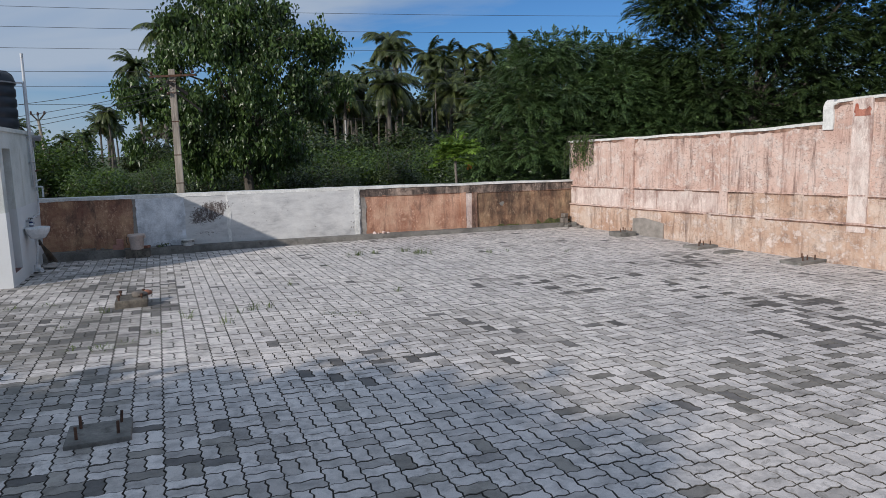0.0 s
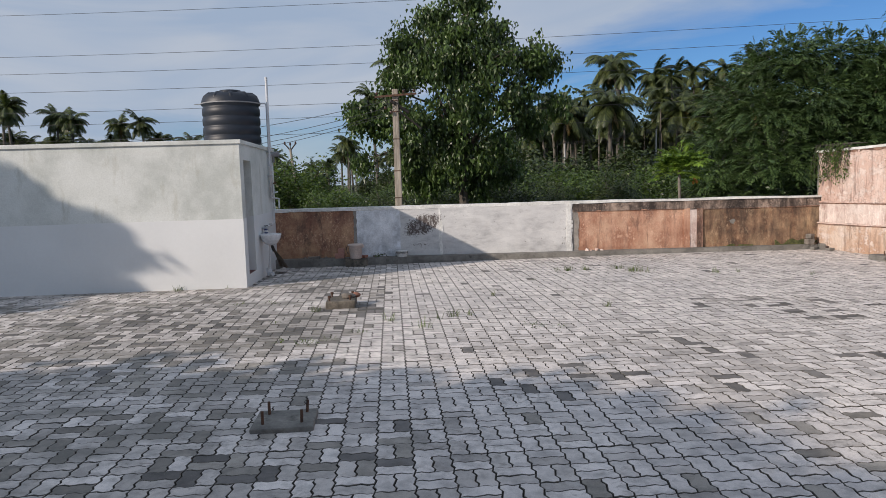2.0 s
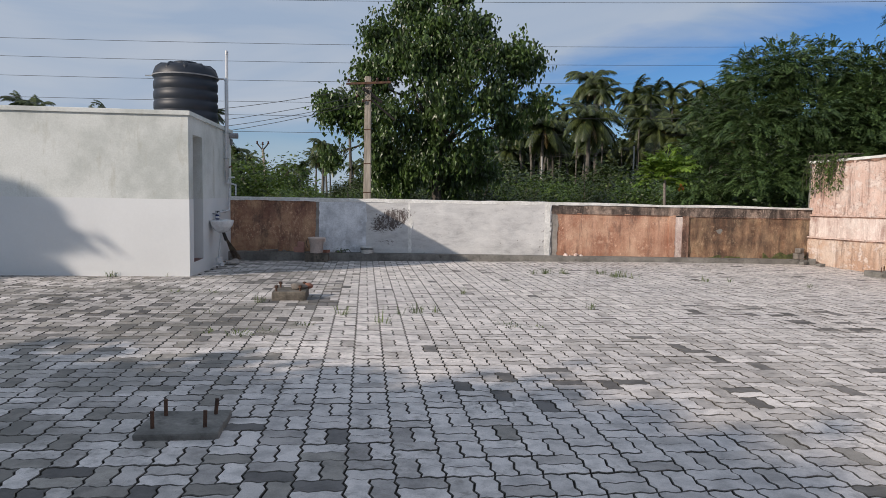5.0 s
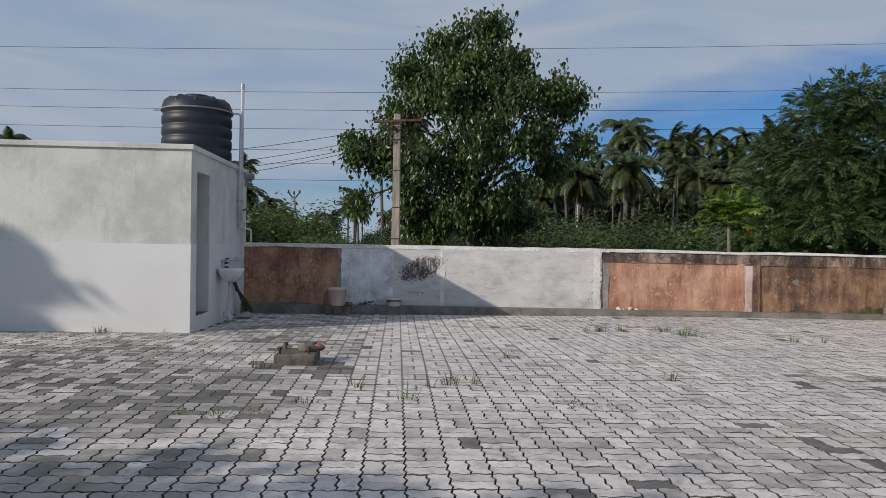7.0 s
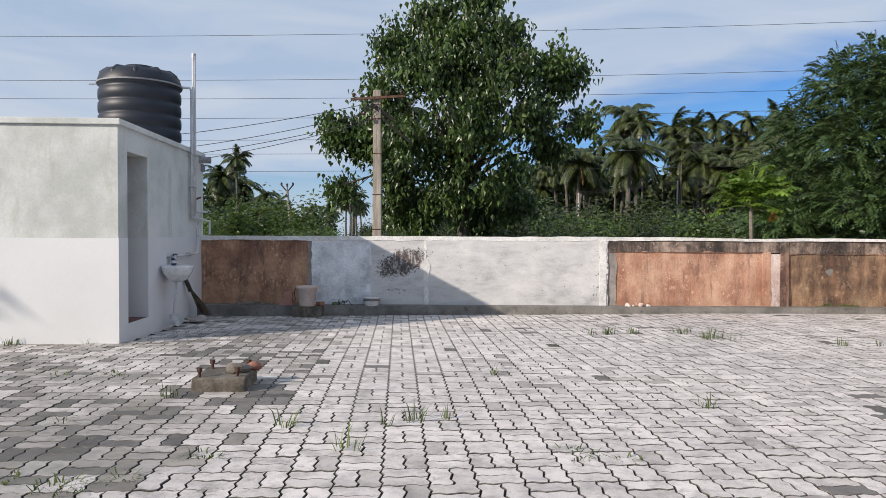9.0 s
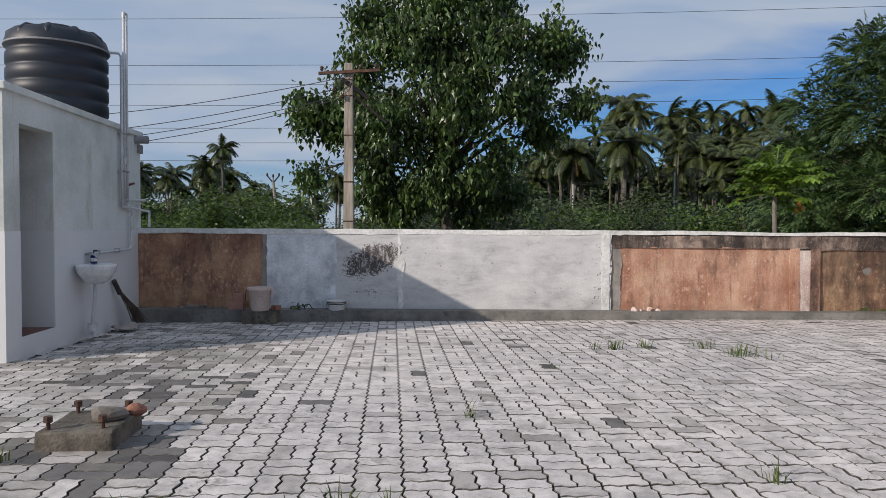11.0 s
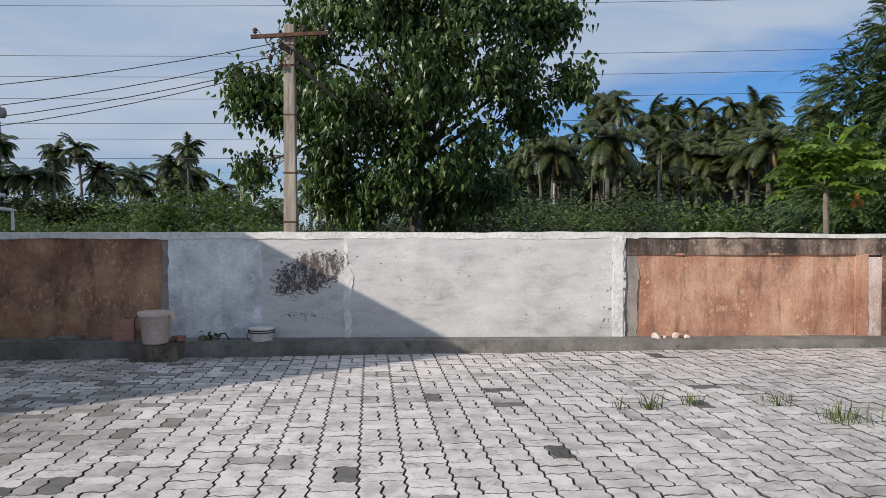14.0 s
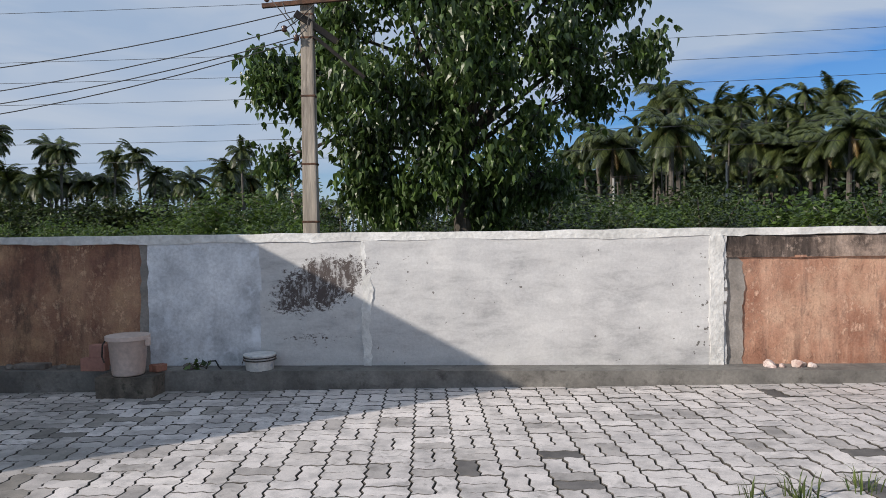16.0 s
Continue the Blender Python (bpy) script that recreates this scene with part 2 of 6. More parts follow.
M_STEEL = surface("galvanised_steel", (0.42, 0.43, 0.44), (0.55, 0.56, 0.57), 8.0, 60, 0.4, 0.05, metal=0.8)
M_RUST = surface("rusted_iron", (0.055, 0.032, 0.024), (0.15, 0.075, 0.045), 14.0, 90, 0.9, 0.5, 0.003)
M_DARKIRON = surface("dark_iron", (0.03, 0.027, 0.025), (0.07, 0.055, 0.045), 9.0, 60, 0.8, 0.3)
M_CERAMIC = surface("white_ceramic", (0.74, 0.75, 0.76), (0.8, 0.8, 0.8), 2.0, 20, 0.12, 0.0)
M_BLUE = surface("blue_plastic", (0.012, 0.02, 0.10), (0.02, 0.03, 0.14), 5.0, 20, 0.3, 0.0)
M_BLACK = surface("black_plastic", (0.012, 0.012, 0.012), (0.02, 0.02, 0.02), 5.0, 20, 0.4, 0.0)
M_POLE = surface("pole_concrete", (0.19, 0.162, 0.135), (0.43, 0.38, 0.32), 9.0, 40, 0.9, 0.8, 0.01, tint=(0.5, 0.44, 0.37), stretch=(1, 1, 0.1))
M_STONE = surface("rough_stone", (0.12, 0.105, 0.09), (0.25, 0.22, 0.195), 6.0, 45, 0.92, 0.6, 0.006)
M_BUCKET = surface("faded_pink_plastic", (0.58, 0.46, 0.40), (0.68, 0.56, 0.50), 3.0, 30, 0.5, 0.06)
M_BRICK = surface("red_clay_brick", (0.22, 0.10, 0.07), (0.34, 0.16, 0.11), 6.0, 50, 0.9, 0.4)
M_TERRA = surface("terracotta_plastic", (0.38, 0.18, 0.14), (0.45, 0.23, 0.18), 3.0, 30, 0.6, 0.05)
M_PAINTTUB = surface("white_tub_plastic", (0.6, 0.6, 0.58), (0.74, 0.74, 0.72), 6.0, 30, 0.45, 0.05, tint=(0.3, 0.36, 0.46))
M_BROOM = surface("broom_straw", (0.08, 0.06, 0.045), (0.17, 0.13, 0.09), 8.0, 80, 0.9, 0.5)
M_CLOTH = surface("grey_rag", (0.3, 0.27, 0.25), (0.42, 0.38, 0.35), 8.0, 80, 0.95, 0.5)
M_MOSS = surface("green_moss", (0.045, 0.055, 0.02), (0.13, 0.14, 0.05), 12.0, 70, 0.95, 0.8, 0.008, tint=(0.16, 0.1, 0.06))
M_WIRE = surface("dark_cable", (0.03, 0.03, 0.032), (0.05, 0.05, 0.055), 1.0, 5, 0.6, 0.0)
M_PORCELAIN = surface("brown_porcelain", (0.05, 0.025, 0.02), (0.09, 0.045, 0.035), 6.0, 30, 0.25, 0.0)
M_REDFLOOR = surface("red_oxide_floor", (0.16, 0.07, 0.06), (0.24, 0.11, 0.09), 2.0, 30, 0.7, 0.1)
M_FRUIT = surface("orange_fruit", (0.35, 0.14, 0.02), (0.45, 0.2, 0.035), 5.0, 30, 0.5, 0.1)


def upper_white_material():
    """Older white lime wash, yellowed, with grey-green blotches and a few drips."""
    m, n, l, b = nodes_of("old_white_wash")
    f1 = noise_node(n, l, 1.1, 6, 0.62)
    c = ramp(n, [(0.36, (0.50, 0.525, 0.50)), (0.5, (0.64, 0.66, 0.635)), (0.64, (0.70, 0.72, 0.70))])
    l.new(f1, c.inputs["Fac"])
    drip = band(n, l, noise_node(n, l, 2.6, 6, 0.7, (1.6, 1.6, 0.45)), 0.56, 0.72)
    col = mix(n, l, c.outputs["Color"], (0.43, 0.43, 0.37), math_node(n, l, "MULTIPLY", drip, 0.7))
    fine = noise_node(n, l, 45, 4, 0.65)
    g = ramp(n, [(0.3, (0.9, 0.9, 0.9)), (0.7, (1.05, 1.05, 1.05))])
    l.new(fine, g.inputs["Fac"])
    col = mix(n, l, col, g.outputs["Color"], 1.0, "MULTIPLY")
    l.new(col, b.inputs["Base Color"])
    b.inputs["Roughness"].default_value = 0.9
    bump(n, l, b, fine, 0.35, 0.004)
    return m


def render_wall_material(name, deep, mid, light, black, streak=0.6, coarse=0.5):
    """Old coloured lime render: streaks that run down, washed-out flecks, black mould."""
    m, n, l, b = nodes_of(name)
    f1 = noise_node(n, l, 2.2, 8, 0.7)
    c = ramp(n, [(0.36, deep), (0.5, mid), (0.63, light)])
    l.new(f1, c.inputs["Fac"])
    pale_c = tuple(min(1, v * 1.25 + 0.06) for v in light)
    run = noise_node(n, l, 7.0, 8, 0.72, (1.0, 1.0, 0.14))
    pale = math_node(n, l, "MULTIPLY", band(n, l, run, 0.46, 0.62), streak)
    col = mix(n, l, c.outputs["Color"], pale_c, pale)
    flecks = band(n, l, noise_node(n, l, 24.0, 8, 0.75, (1.0, 1.0, 0.7)), 0.52, 0.60)
    patchy = band(n, l, noise_node(n, l, 3.1, 4, 0.6), 0.42, 0.58)
    fl = math_node(n, l, "MULTIPLY", flecks, math_node(n, l, "MULTIPLY", patchy, 0.85))
    col = mix(n, l, col, pale_c, fl)
    mould = band(n, l, noise_node(n, l, 3.4, 9, 0.78, (1.0, 1.0, 0.45)), 0.55 - 0.06 * coarse, 0.66)
    col = mix(n, l, col, black, math_node(n, l, "MULTIPLY", mould, 0.8))
    dark_run = band(n, l, noise_node(n, l, 9.0, 7, 0.7, (1.0, 1.0, 0.1)), 0.57 - 0.03 * coarse, 0.66)
    col = mix(n, l, col, black, math_node(n, l, "MULTIPLY", dark_run, 0.55))
    fine = noise_node(n, l, 70, 5, 0.75)
    g = ramp(n, [(0.3, (0.74, 0.74, 0.74)), (0.7, (1.16, 1.16, 1.16))])
    l.new(fine, g.inputs["Fac"])
    col = mix(n, l, col, g.outputs["Color"], 1.0, "MULTIPLY")
    l.new(col, b.inputs["Base Color"])
    b.inputs["Roughness"].default_value = 0.95
    bump(n, l, b, math_node(n, l, "ADD", fine, flecks), 0.6, 0.006)
    return m


def patched_white_material():
    """White-washed cement plaster: grey trowel patches, a flaked black stain low between two coats, peeled specks."""
    m, n, l, b = nodes_of("patched_white_wash")
    x, y, z = axes(n, l)
    f0 = noise_node(n, l, 1.5, 4, 0.6, (0.7, 1, 2.0), distort=0.6)
    f2 = noise_node(n, l, 6.0, 9, 0.78, (0.55, 1, 1.7), distort=0.4)
    f1 = math_node(n, l, "ADD", math_node(n, l, "MULTIPLY", f0, 0.45), math_node(n, l, "MULTIPLY", f2, 0.55))
    c = ramp(n, [(0.37, (0.38, 0.38, 0.385)), (0.46, (0.525, 0.525, 0.525)), (0.57, (0.615, 0.615, 0.61))])
    l.new(f1, c.inputs["Fac"])
    col = c.outputs["Color"]
    # flaked dark patch, square above, thinning out down and aside
    dzr = math_node(n, l, "SUBTRACT", z, 0.69)
    dx = math_node(n, l, "DIVIDE", math_node(n, l, "SUBTRACT", math_node(n, l, "SUBTRACT", x, -0.80), math_node(n, l, "MULTIPLY", dzr, 0.75)), 0.30)
    dz = math_node(n, l, "DIVIDE", dzr, 0.21)
    d4 = math_node(n, l, "ADD", math_node(n, l, "POWER", math_node(n, l, "ABSOLUTE", dx), 3.0), math_node(n, l, "POWER", math_node(n, l, "ABSOLUTE", dz), 3.0))
    flake = noise_node(n, l, 30.0, 9, 0.82, (0.7, 1.0, 1.0))
    loose = noise_node(n, l, 5.0, 4, 0.6)
    spread = math_node(n, l, "ADD", math_node(n, l, "MULTIPLY", flake, 8.0), math_node(n, l, "MULTIPLY", loose, 2.0))
    lim = math_node(n, l, "SUBTRACT", spread, d4)
    low = math_node(n, l, "MULTIPLY", math_node(n, l, "ABSOLUTE", math_node(n, l, "SUBTRACT", z, 0.29)), 16.0)
    lx = math_node(n, l, "MULTIPLY", math_node(n, l, "ABSOLUTE", math_node(n, l, "SUBTRACT", x, -0.83)), 4.0)
    lim2 = math_node(n, l, "SUBTRACT", spread, math_node(n, l, "ADD", low, lx))
    patch = math_node(n, l, "MAXIMUM", band(n, l, lim, 4.1, 4.3), band(n, l, lim2, 4.7, 4.95))
    brushed = band(n, l, noise_node(n, l, 21.0, 6, 0.75, (1.0, 1.0, 0.4)), 0.40, 0.50)
    patch = math_node(n, l, "MULTIPLY", patch, math_node(n, l, "ADD", math_node(n, l, "MULTIPLY", brushed, 0.7), 0.3))
    col = mix(n, l, col, (0.09, 0.074, 0.07), patch)
    # peeled specks near the broken end
    near_end = band(n, l, x, 1.7, 2.2)
    specks = band(n, l, math_node(n, l, "ADD", noise_node(n, l, 22.0, 3, 0.5), math_node(n, l, "MULTIPLY", near_end, 0.1)), 0.73, 0.75)
    col = mix(n, l, col, (0.16, 0.15, 0.14), specks)
    fine = noise_node(n, l, 50, 4, 0.7)
    g = ramp(n, [(0.3, (0.9, 0.9, 0.9)), (0.7, (1.06, 1.06, 1.06))])
    l.new(fine, g.inputs["Fac"])
    col = mix(n, l, col, g.outputs["Color"], 1.0, "MULTIPLY")
    l.new(col, b.inputs["Base Color"])
    b.inputs["Roughness"].default_value = 0.92
    bump(n, l, b, math_node(n, l, "ADD", fine, f1), 0.4, 0.006)
    return m


def flaked_pink_material(name, deep, mid, light, dark):
    """Sun-bleached pink lime coat: pale flakes, fine brown pitting in rows, thin dark runs and grimy blotches."""
    m, n, l, b = nodes_of(name)
    c = ramp(n, [(0.38, deep), (0.5, mid), (0.6, light)])
    l.new(noise_node(n, l, 1.7, 8, 0.72), c.inputs["Fac"])
    col = c.outputs["Color"]
    flake = band(n, l, noise_node(n, l, 5.0, 9, 0.78, (1, 1, 1.3)), 0.53, 0.57)
    col = mix(n, l, col, (0.76, 0.66, 0.61), math_node(n, l, "MULTIPLY", flake, 0.75))
    area = band(n, l, noise_node(n, l, 1.5, 5, 0.65), 0.38, 0.54)
    pit = band(n, l, noise_node(n, l, 20.0, 7, 0.75, (1, 1, 2.2)), 0.54, 0.62)
    col = mix(n, l, col, dark, math_node(n, l, "MULTIPLY", math_node(n, l, "MULTIPLY", pit, area), 0.7))
    run = band(n, l, noise_node(n, l, 6.0, 8, 0.75, (1, 1, 0.09)), 0.52, 0.63)
    where = band(n, l, noise_node(n, l, 1.1, 4, 0.6), 0.36, 0.54)
    col = mix(n, l, col, dark, math_node(n, l, "MULTIPLY", math_node(n, l, "MULTIPLY", run, where), 0.8))
    thin = band(n, l, noise_node(n, l, 14.0, 8, 0.72, (1, 1, 0.05)), 0.50, 0.62)
    thin = math_node(n, l, "MULTIPLY", thin, band(n, l, noise_node(n, l, 1.8, 4, 0.6, (1, 1, 0.6)), 0.40, 0.60))
    col = mix(n, l, col, tuple(v * 1.9 for v in dark), math_node(n, l, "MULTIPLY", thin, 0.65))
    speck = band(n, l, noise_node(n, l, 33.0, 5, 0.7, (1, 1, 0.8)), 0.62, 0.67)
    col = mix(n, l, col, dark, math_node(n, l, "MULTIPLY", speck, 0.55))
    blot = band(n, l, noise_node(n, l, 3.2, 9, 0.8, (1, 1, 0.8)), 0.55, 0.66)
    col = mix(n, l, col, dark, math_node(n, l, "MULTIPLY", blot, 0.6))
    fine = noise_node(n, l, 75, 5, 0.75)
    g = ramp(n, [(0.3, (0.82, 0.81, 0.8)), (0.7, (1.1, 1.1, 1.1))])
    l.new(fine, g.inputs["Fac"])
    l.new(mix(n, l, col, g.outputs["Color"], 1.0, "MULTIPLY"), b.inputs["Base Color"])
    b.inputs["Roughness"].default_value = 0.95
    bump(n, l, b, math_node(n, l, "ADD", fine, flake), 0.6, 0.006)
    return m


M_OLDWHITE = upper_white_material()
M_PATCHED = patched_white_material()
M_GREYPLASTER = surface("grey_brown_plaster", (0.22, 0.20, 0.18), (0.36, 0.33, 0.30), 5.0, 60, 0.92, 0.6, 0.006)
M_BLUEWHITE = surface("bluish_lime_wash", (0.43, 0.45, 0.48), (0.82, 0.84, 0.87), 2.4, 50, 0.9, 0.3, tint=(0.78, 0.81, 0.86))
M_COPING = surface("white_washed_coping", (0.58, 0.58, 0.56), (0.78, 0.78, 0.76), 3.0, 30, 0.9, 0.7, 0.012)
M_BROWN = render_wall_material("brown_lime_render", (0.21, 0.10, 0.07), (0.36, 0.19, 0.12), (0.52, 0.32, 0.19), (0.07, 0.05, 0.042), 0.2, 0.6)
M_TERRACOTTA = render_wall_material("terracotta_lime_render", (0.33, 0.155, 0.1), (0.45, 0.238, 0.158), (0.56, 0.352, 0.245), (0.16, 0.09, 0.07), 0.35, 0.3)
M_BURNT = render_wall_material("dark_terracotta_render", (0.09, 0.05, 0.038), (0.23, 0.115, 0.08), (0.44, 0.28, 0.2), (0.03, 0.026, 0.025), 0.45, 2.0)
M_RED = render_wall_material("old_red_paint", (0.26, 0.06, 0.035), (0.36, 0.10, 0.06), (0.48, 0.2, 0.14), (0.12, 0.06, 0.05), 0.3, 0.5)
M_OCHRE = render_wall_material("blackened_ochre_render", (0.13, 0.07, 0.045), (0.33, 0.185, 0.11), (0.52, 0.35, 0.21), (0.035, 0.028, 0.025), 0.3, 3.4)
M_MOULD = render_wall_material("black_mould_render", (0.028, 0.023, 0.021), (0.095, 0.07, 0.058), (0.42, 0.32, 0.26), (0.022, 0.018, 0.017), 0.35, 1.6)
M_PINK = flaked_pink_material("faded_pink_render", (0.57, 0.385, 0.32), (0.65, 0.475, 0.405), (0.70, 0.56, 0.50), (0.15, 0.085, 0.07))
M_PINKLOW = flaked_pink_material("ochre_pink_render", (0.48, 0.31, 0.22), (0.58, 0.42, 0.325), (0.66, 0.54, 0.46), (0.17, 0.11, 0.085))
M_PALEPINK = render_wall_material("pale_pink_plaster", (0.52, 0.38, 0.34), (0.62, 0.50, 0.45), (0.69, 0.6, 0.55), (0.28, 0.15, 0.12), 0.6, 0.6)

# ---- building helpers ----
def part(name, bm, material, parent=None, label="", smooth=False):
    """Links a bmesh as one mesh object, under a thing or part."""
    me = bpy.data.meshes.new(name)
    bm.to_mesh(me)
    bm.free()
    for m in material if isinstance(material, (list, tuple)) else [material]:
        me.materials.append(m)
    if smooth:
        me.polygons.foreach_set("use_smooth", [True] * len(me.polygons))
    ob = new(name, me)
    if parent:
        ob.parent = parent
    if label:
        ob["label"] = label
    return ob


def thing(name, m, label, category, group="", kind=""):
    ob = new(name)
    ob.empty_display_size = 0.1
    ob.matrix_basis = m
    return tagged(ob, label, category, group, kind)


def box(lo, hi, bevel=0.0, bm=None, seg=2):
    bm = bm or bmesh.new()
    c = [(a + b) / 2 for a, b in zip(lo, hi)]
    s = [b - a for a, b in zip(lo, hi)]
    r = bmesh.ops.create_cube(bm, size=1.0, matrix=Matrix.Translation(c) @ Matrix.Diagonal((*s, 1)))
    if bevel:
        e = list({e for v in r["verts"] for e in v.link_edges})
        bmesh.ops.bevel(bm, geom=e, offset=bevel, segments=seg, affect="EDGES", profile=0.6)
    return bm


def rod(a, b, r1, r2=None, n=10, bm=None):
    """A round bar from a to b."""
    bm = bm or bmesh.new()
    a, b = Vector(a), Vector(b)
    q = (b - a).to_track_quat("Z", "Y").to_matrix().to_4x4()
    bmesh.ops.create_cone(bm, cap_ends=True, segments=n, radius1=r1, radius2=r1 if r2 is None else r2, depth=(b - a).length,
                          matrix=Matrix.Translation((a + b) / 2) @ q)
    return bm


def tube(points, radii, n=8, bm=None):
    """A tapering tube along a line of points."""
    bm = bm or bmesh.new()
    pts = [Vector(p) for p in points]
    if isinstance(radii, (int, float)):
        radii = [radii] * len(pts)
    rings, side = [], None
    for i, p in enumerate(pts):
        d = (pts[min(i + 1, len(pts) - 1)] - pts[max(i - 1, 0)]).normalized()
        if side is None:
            side = d.orthogonal().normalized()
        side = (side - d * side.dot(d)).normalized()
        up = d.cross(side)
        rings.append([bm.verts.new(p + float(radii[i]) * (math.cos(2 * math.pi * k / n) * side + math.sin(2 * math.pi * k / n) * up)) for k in range(n)])
    for a, b in zip(rings, rings[1:]):
        for k in range(n):
            bm.faces.new((a[k], a[(k + 1) % n], b[(k + 1) % n], b[k]))
    bm.faces.new(rings[0][::-1])
    bm.faces.new(rings[-1])
    return bm


def lathe(profile, n=32, bm=None, at=(0, 0, 0)):
    """A turned shape from (radius, height) pairs."""
    bm = bm or bmesh.new()
    rings = []
    for r, z in profile:
        rings.append([bm.verts.new((at[0] + r * math.cos(2 * math.pi * k / n), at[1] + r * math.sin(2 * math.pi * k / n), at[2] + z)) for k in range(n)])
    for a, b in zip(rings, rings[1:]):
        for k in range(n):
            bm.faces.new((a[k], a[(k + 1) % n], b[(k + 1) % n], b[k]))
    bm.faces.new(rings[0][::-1])
    bm.faces.new(rings[-1])
    return bm


def roughen(bm, amount, scale, seed=0.0, keep=None):
    for v in bm.verts:
        if keep is None or keep(v.co):
            v.co += amount * noise.noise_vector(v.co * scale + Vector((seed, 0, 0)))
    return bm


def slab_grid(x0, x1, z0, z1, y0, y1, step, amount, seed=0.0, top=None, ragged=None):
    """An upright wall slab whose faces are cut into a grid and made uneven; top(x) gives its upper edge."""
    bm = bmesh.new()
    nx, nz = max(1, round((x1 - x0) / step)), max(1, round((z1 - z0) / step))
    grid = {}
    for s, y in ((0, y0), (1, y1)):
        for i in range(nx + 1):
            x = x0 + (x1 - x0) * i / nx
            zt = top(x) if top else z1
            for k in range(nz + 1):
                z = z0 + (zt - z0) * k / nz
                xx = x
                if ragged and i in (0, nx):
                    xx += ragged * (0.5 * noise.noise(Vector((seed + i, z * 4.0, 3.1))) + 0.35 * noise.noise(Vector((seed + i, z * 13.0, 7.1))) + 0.3 * noise.noise(Vector((seed + i, z * 31.0, 1.1))))
                dy = amount * noise.noise(Vector((x * 1.9, z * 1.9, seed))) + 0.5 * amount * noise.noise(Vector((x * 6, z * 6, seed + 5)))
                grid[s, i, k] = bm.verts.new((xx, y + (dy if s == 0 else 0), z))
    for i in range(nx):
        for k in range(nz):
            bm.faces.new((grid[0, i, k], grid[0, i + 1, k], grid[0, i + 1, k + 1], grid[0, i, k + 1]))
            bm.faces.new((grid[1, i, k], grid[1, i, k + 1], grid[1, i + 1, k + 1], grid[1, i + 1, k]))
    for i in range(nx):
        bm.faces.new((grid[0, i, nz], grid[0, i + 1, nz], grid[1, i + 1, nz], grid[1, i, nz]))
        bm.faces.new((grid[0, i, 0], grid[1, i, 0], grid[1, i + 1, 0], grid[0, i + 1, 0]))
    for k in range(nz):
        bm.faces.new((grid[0, 0, k], grid[0, 0, k + 1], grid[1, 0, k + 1], grid[1, 0, k]))
        bm.faces.new((grid[0, nx, k], grid[1, nx, k], grid[1, nx, k + 1], grid[0, nx, k + 1]))
    return bm


def mesh_of(name, verts, faces, materials, parent=None, label="", index=None):
    me = bpy.data.meshes.new(name)
    me.from_pydata([tuple(v) for v in verts], [], faces)
    for m in materials if isinstance(materials, (list, tuple)) else [materials]:
        me.materials.append(m)
    if index is not None:
        me.polygons.foreach_set("material_index", index)
    ob = new(name, me)
    if parent:
        ob.parent = parent
    if label:
        ob["label"] = label
    return ob


def floor_z(y, x=0.0):
    """The yard falls a little towards the far wall, most on the block's side."""
    s = min(1.0, max(0.0, (y - 9.5) / 5.0))
    return -s * s * (3 - 2 * s) * (0.055 - 0.011 * max(-4.0, min(4.0, x)))


# ---- foliage ----
RNG = np.random.default_rng(7)


def leaf_cloud(centres, length, width, droop=0.6, rng=RNG, fold=0.25, heart=False, spread=0.35):
    """Vertices and faces of many small leaves, each hung at its own angle."""
    n = len(centres)
    a = rng.uniform(0, 2 * np.pi, n)
    tilt = rng.normal(droop, spread, n)
    d = np.stack([np.cos(a) * np.cos(tilt), np.sin(a) * np.cos(tilt), -np.sin(tilt)], 1)
    s = np.stack([-np.sin(a), np.cos(a), np.zeros(n)], 1)
    roll = rng.normal(0, 0.6, n)[:, None]
    up = np.cross(s, d)
    s, up = s * np.cos(roll) + up * np.sin(roll), up * np.cos(roll) - s * np.sin(roll)
    k = rng.uniform(0.65, 1.25, n)[:, None]
    L, W = length * k, width * k
    shape = [(0.0, 0, 0), (0.08, 0.4, fold), (0.08, -0.4, fold), (0.36, 0.52, fold * 0.9), (0.36, -0.52, fold * 0.9), (0.7, 0.27, fold * 0.4), (0.7, -0.27, fold * 0.4), (1.2, 0, -0.1), (0.36, 0, 0)] if heart else \
            [(0.0, 0, 0), (0.45, 0.5, fold), (0.45, -0.5, fold), (1.0, 0, 0)]
    m = len(shape)
    v = np.empty((n, m, 3))
    for i, (u, w, f) in enumerate(shape):
        v[:, i] = centres + d * L * u + s * W * w + up * W * f
    quads = [(0, 8, 1), (0, 2, 8), (8, 3, 1), (8, 2, 4), (8, 5, 3), (8, 4, 6), (8, 7, 5), (8, 6, 7)] if heart else [(0, 3, 1), (0, 2, 3)]
    base = np.arange(n) * m
    faces = [tuple(int(b + q) for q in t) for b in base for t in quads]
    return v.reshape(-1, 3), faces


def join(clouds):
    vs, fs, off = [], [], 0
    for v, f in clouds:
        vs.append(v)
        fs.extend(tuple(i + off for i in t) for t in f)
        off += len(v)
    return np.concatenate(vs), fs


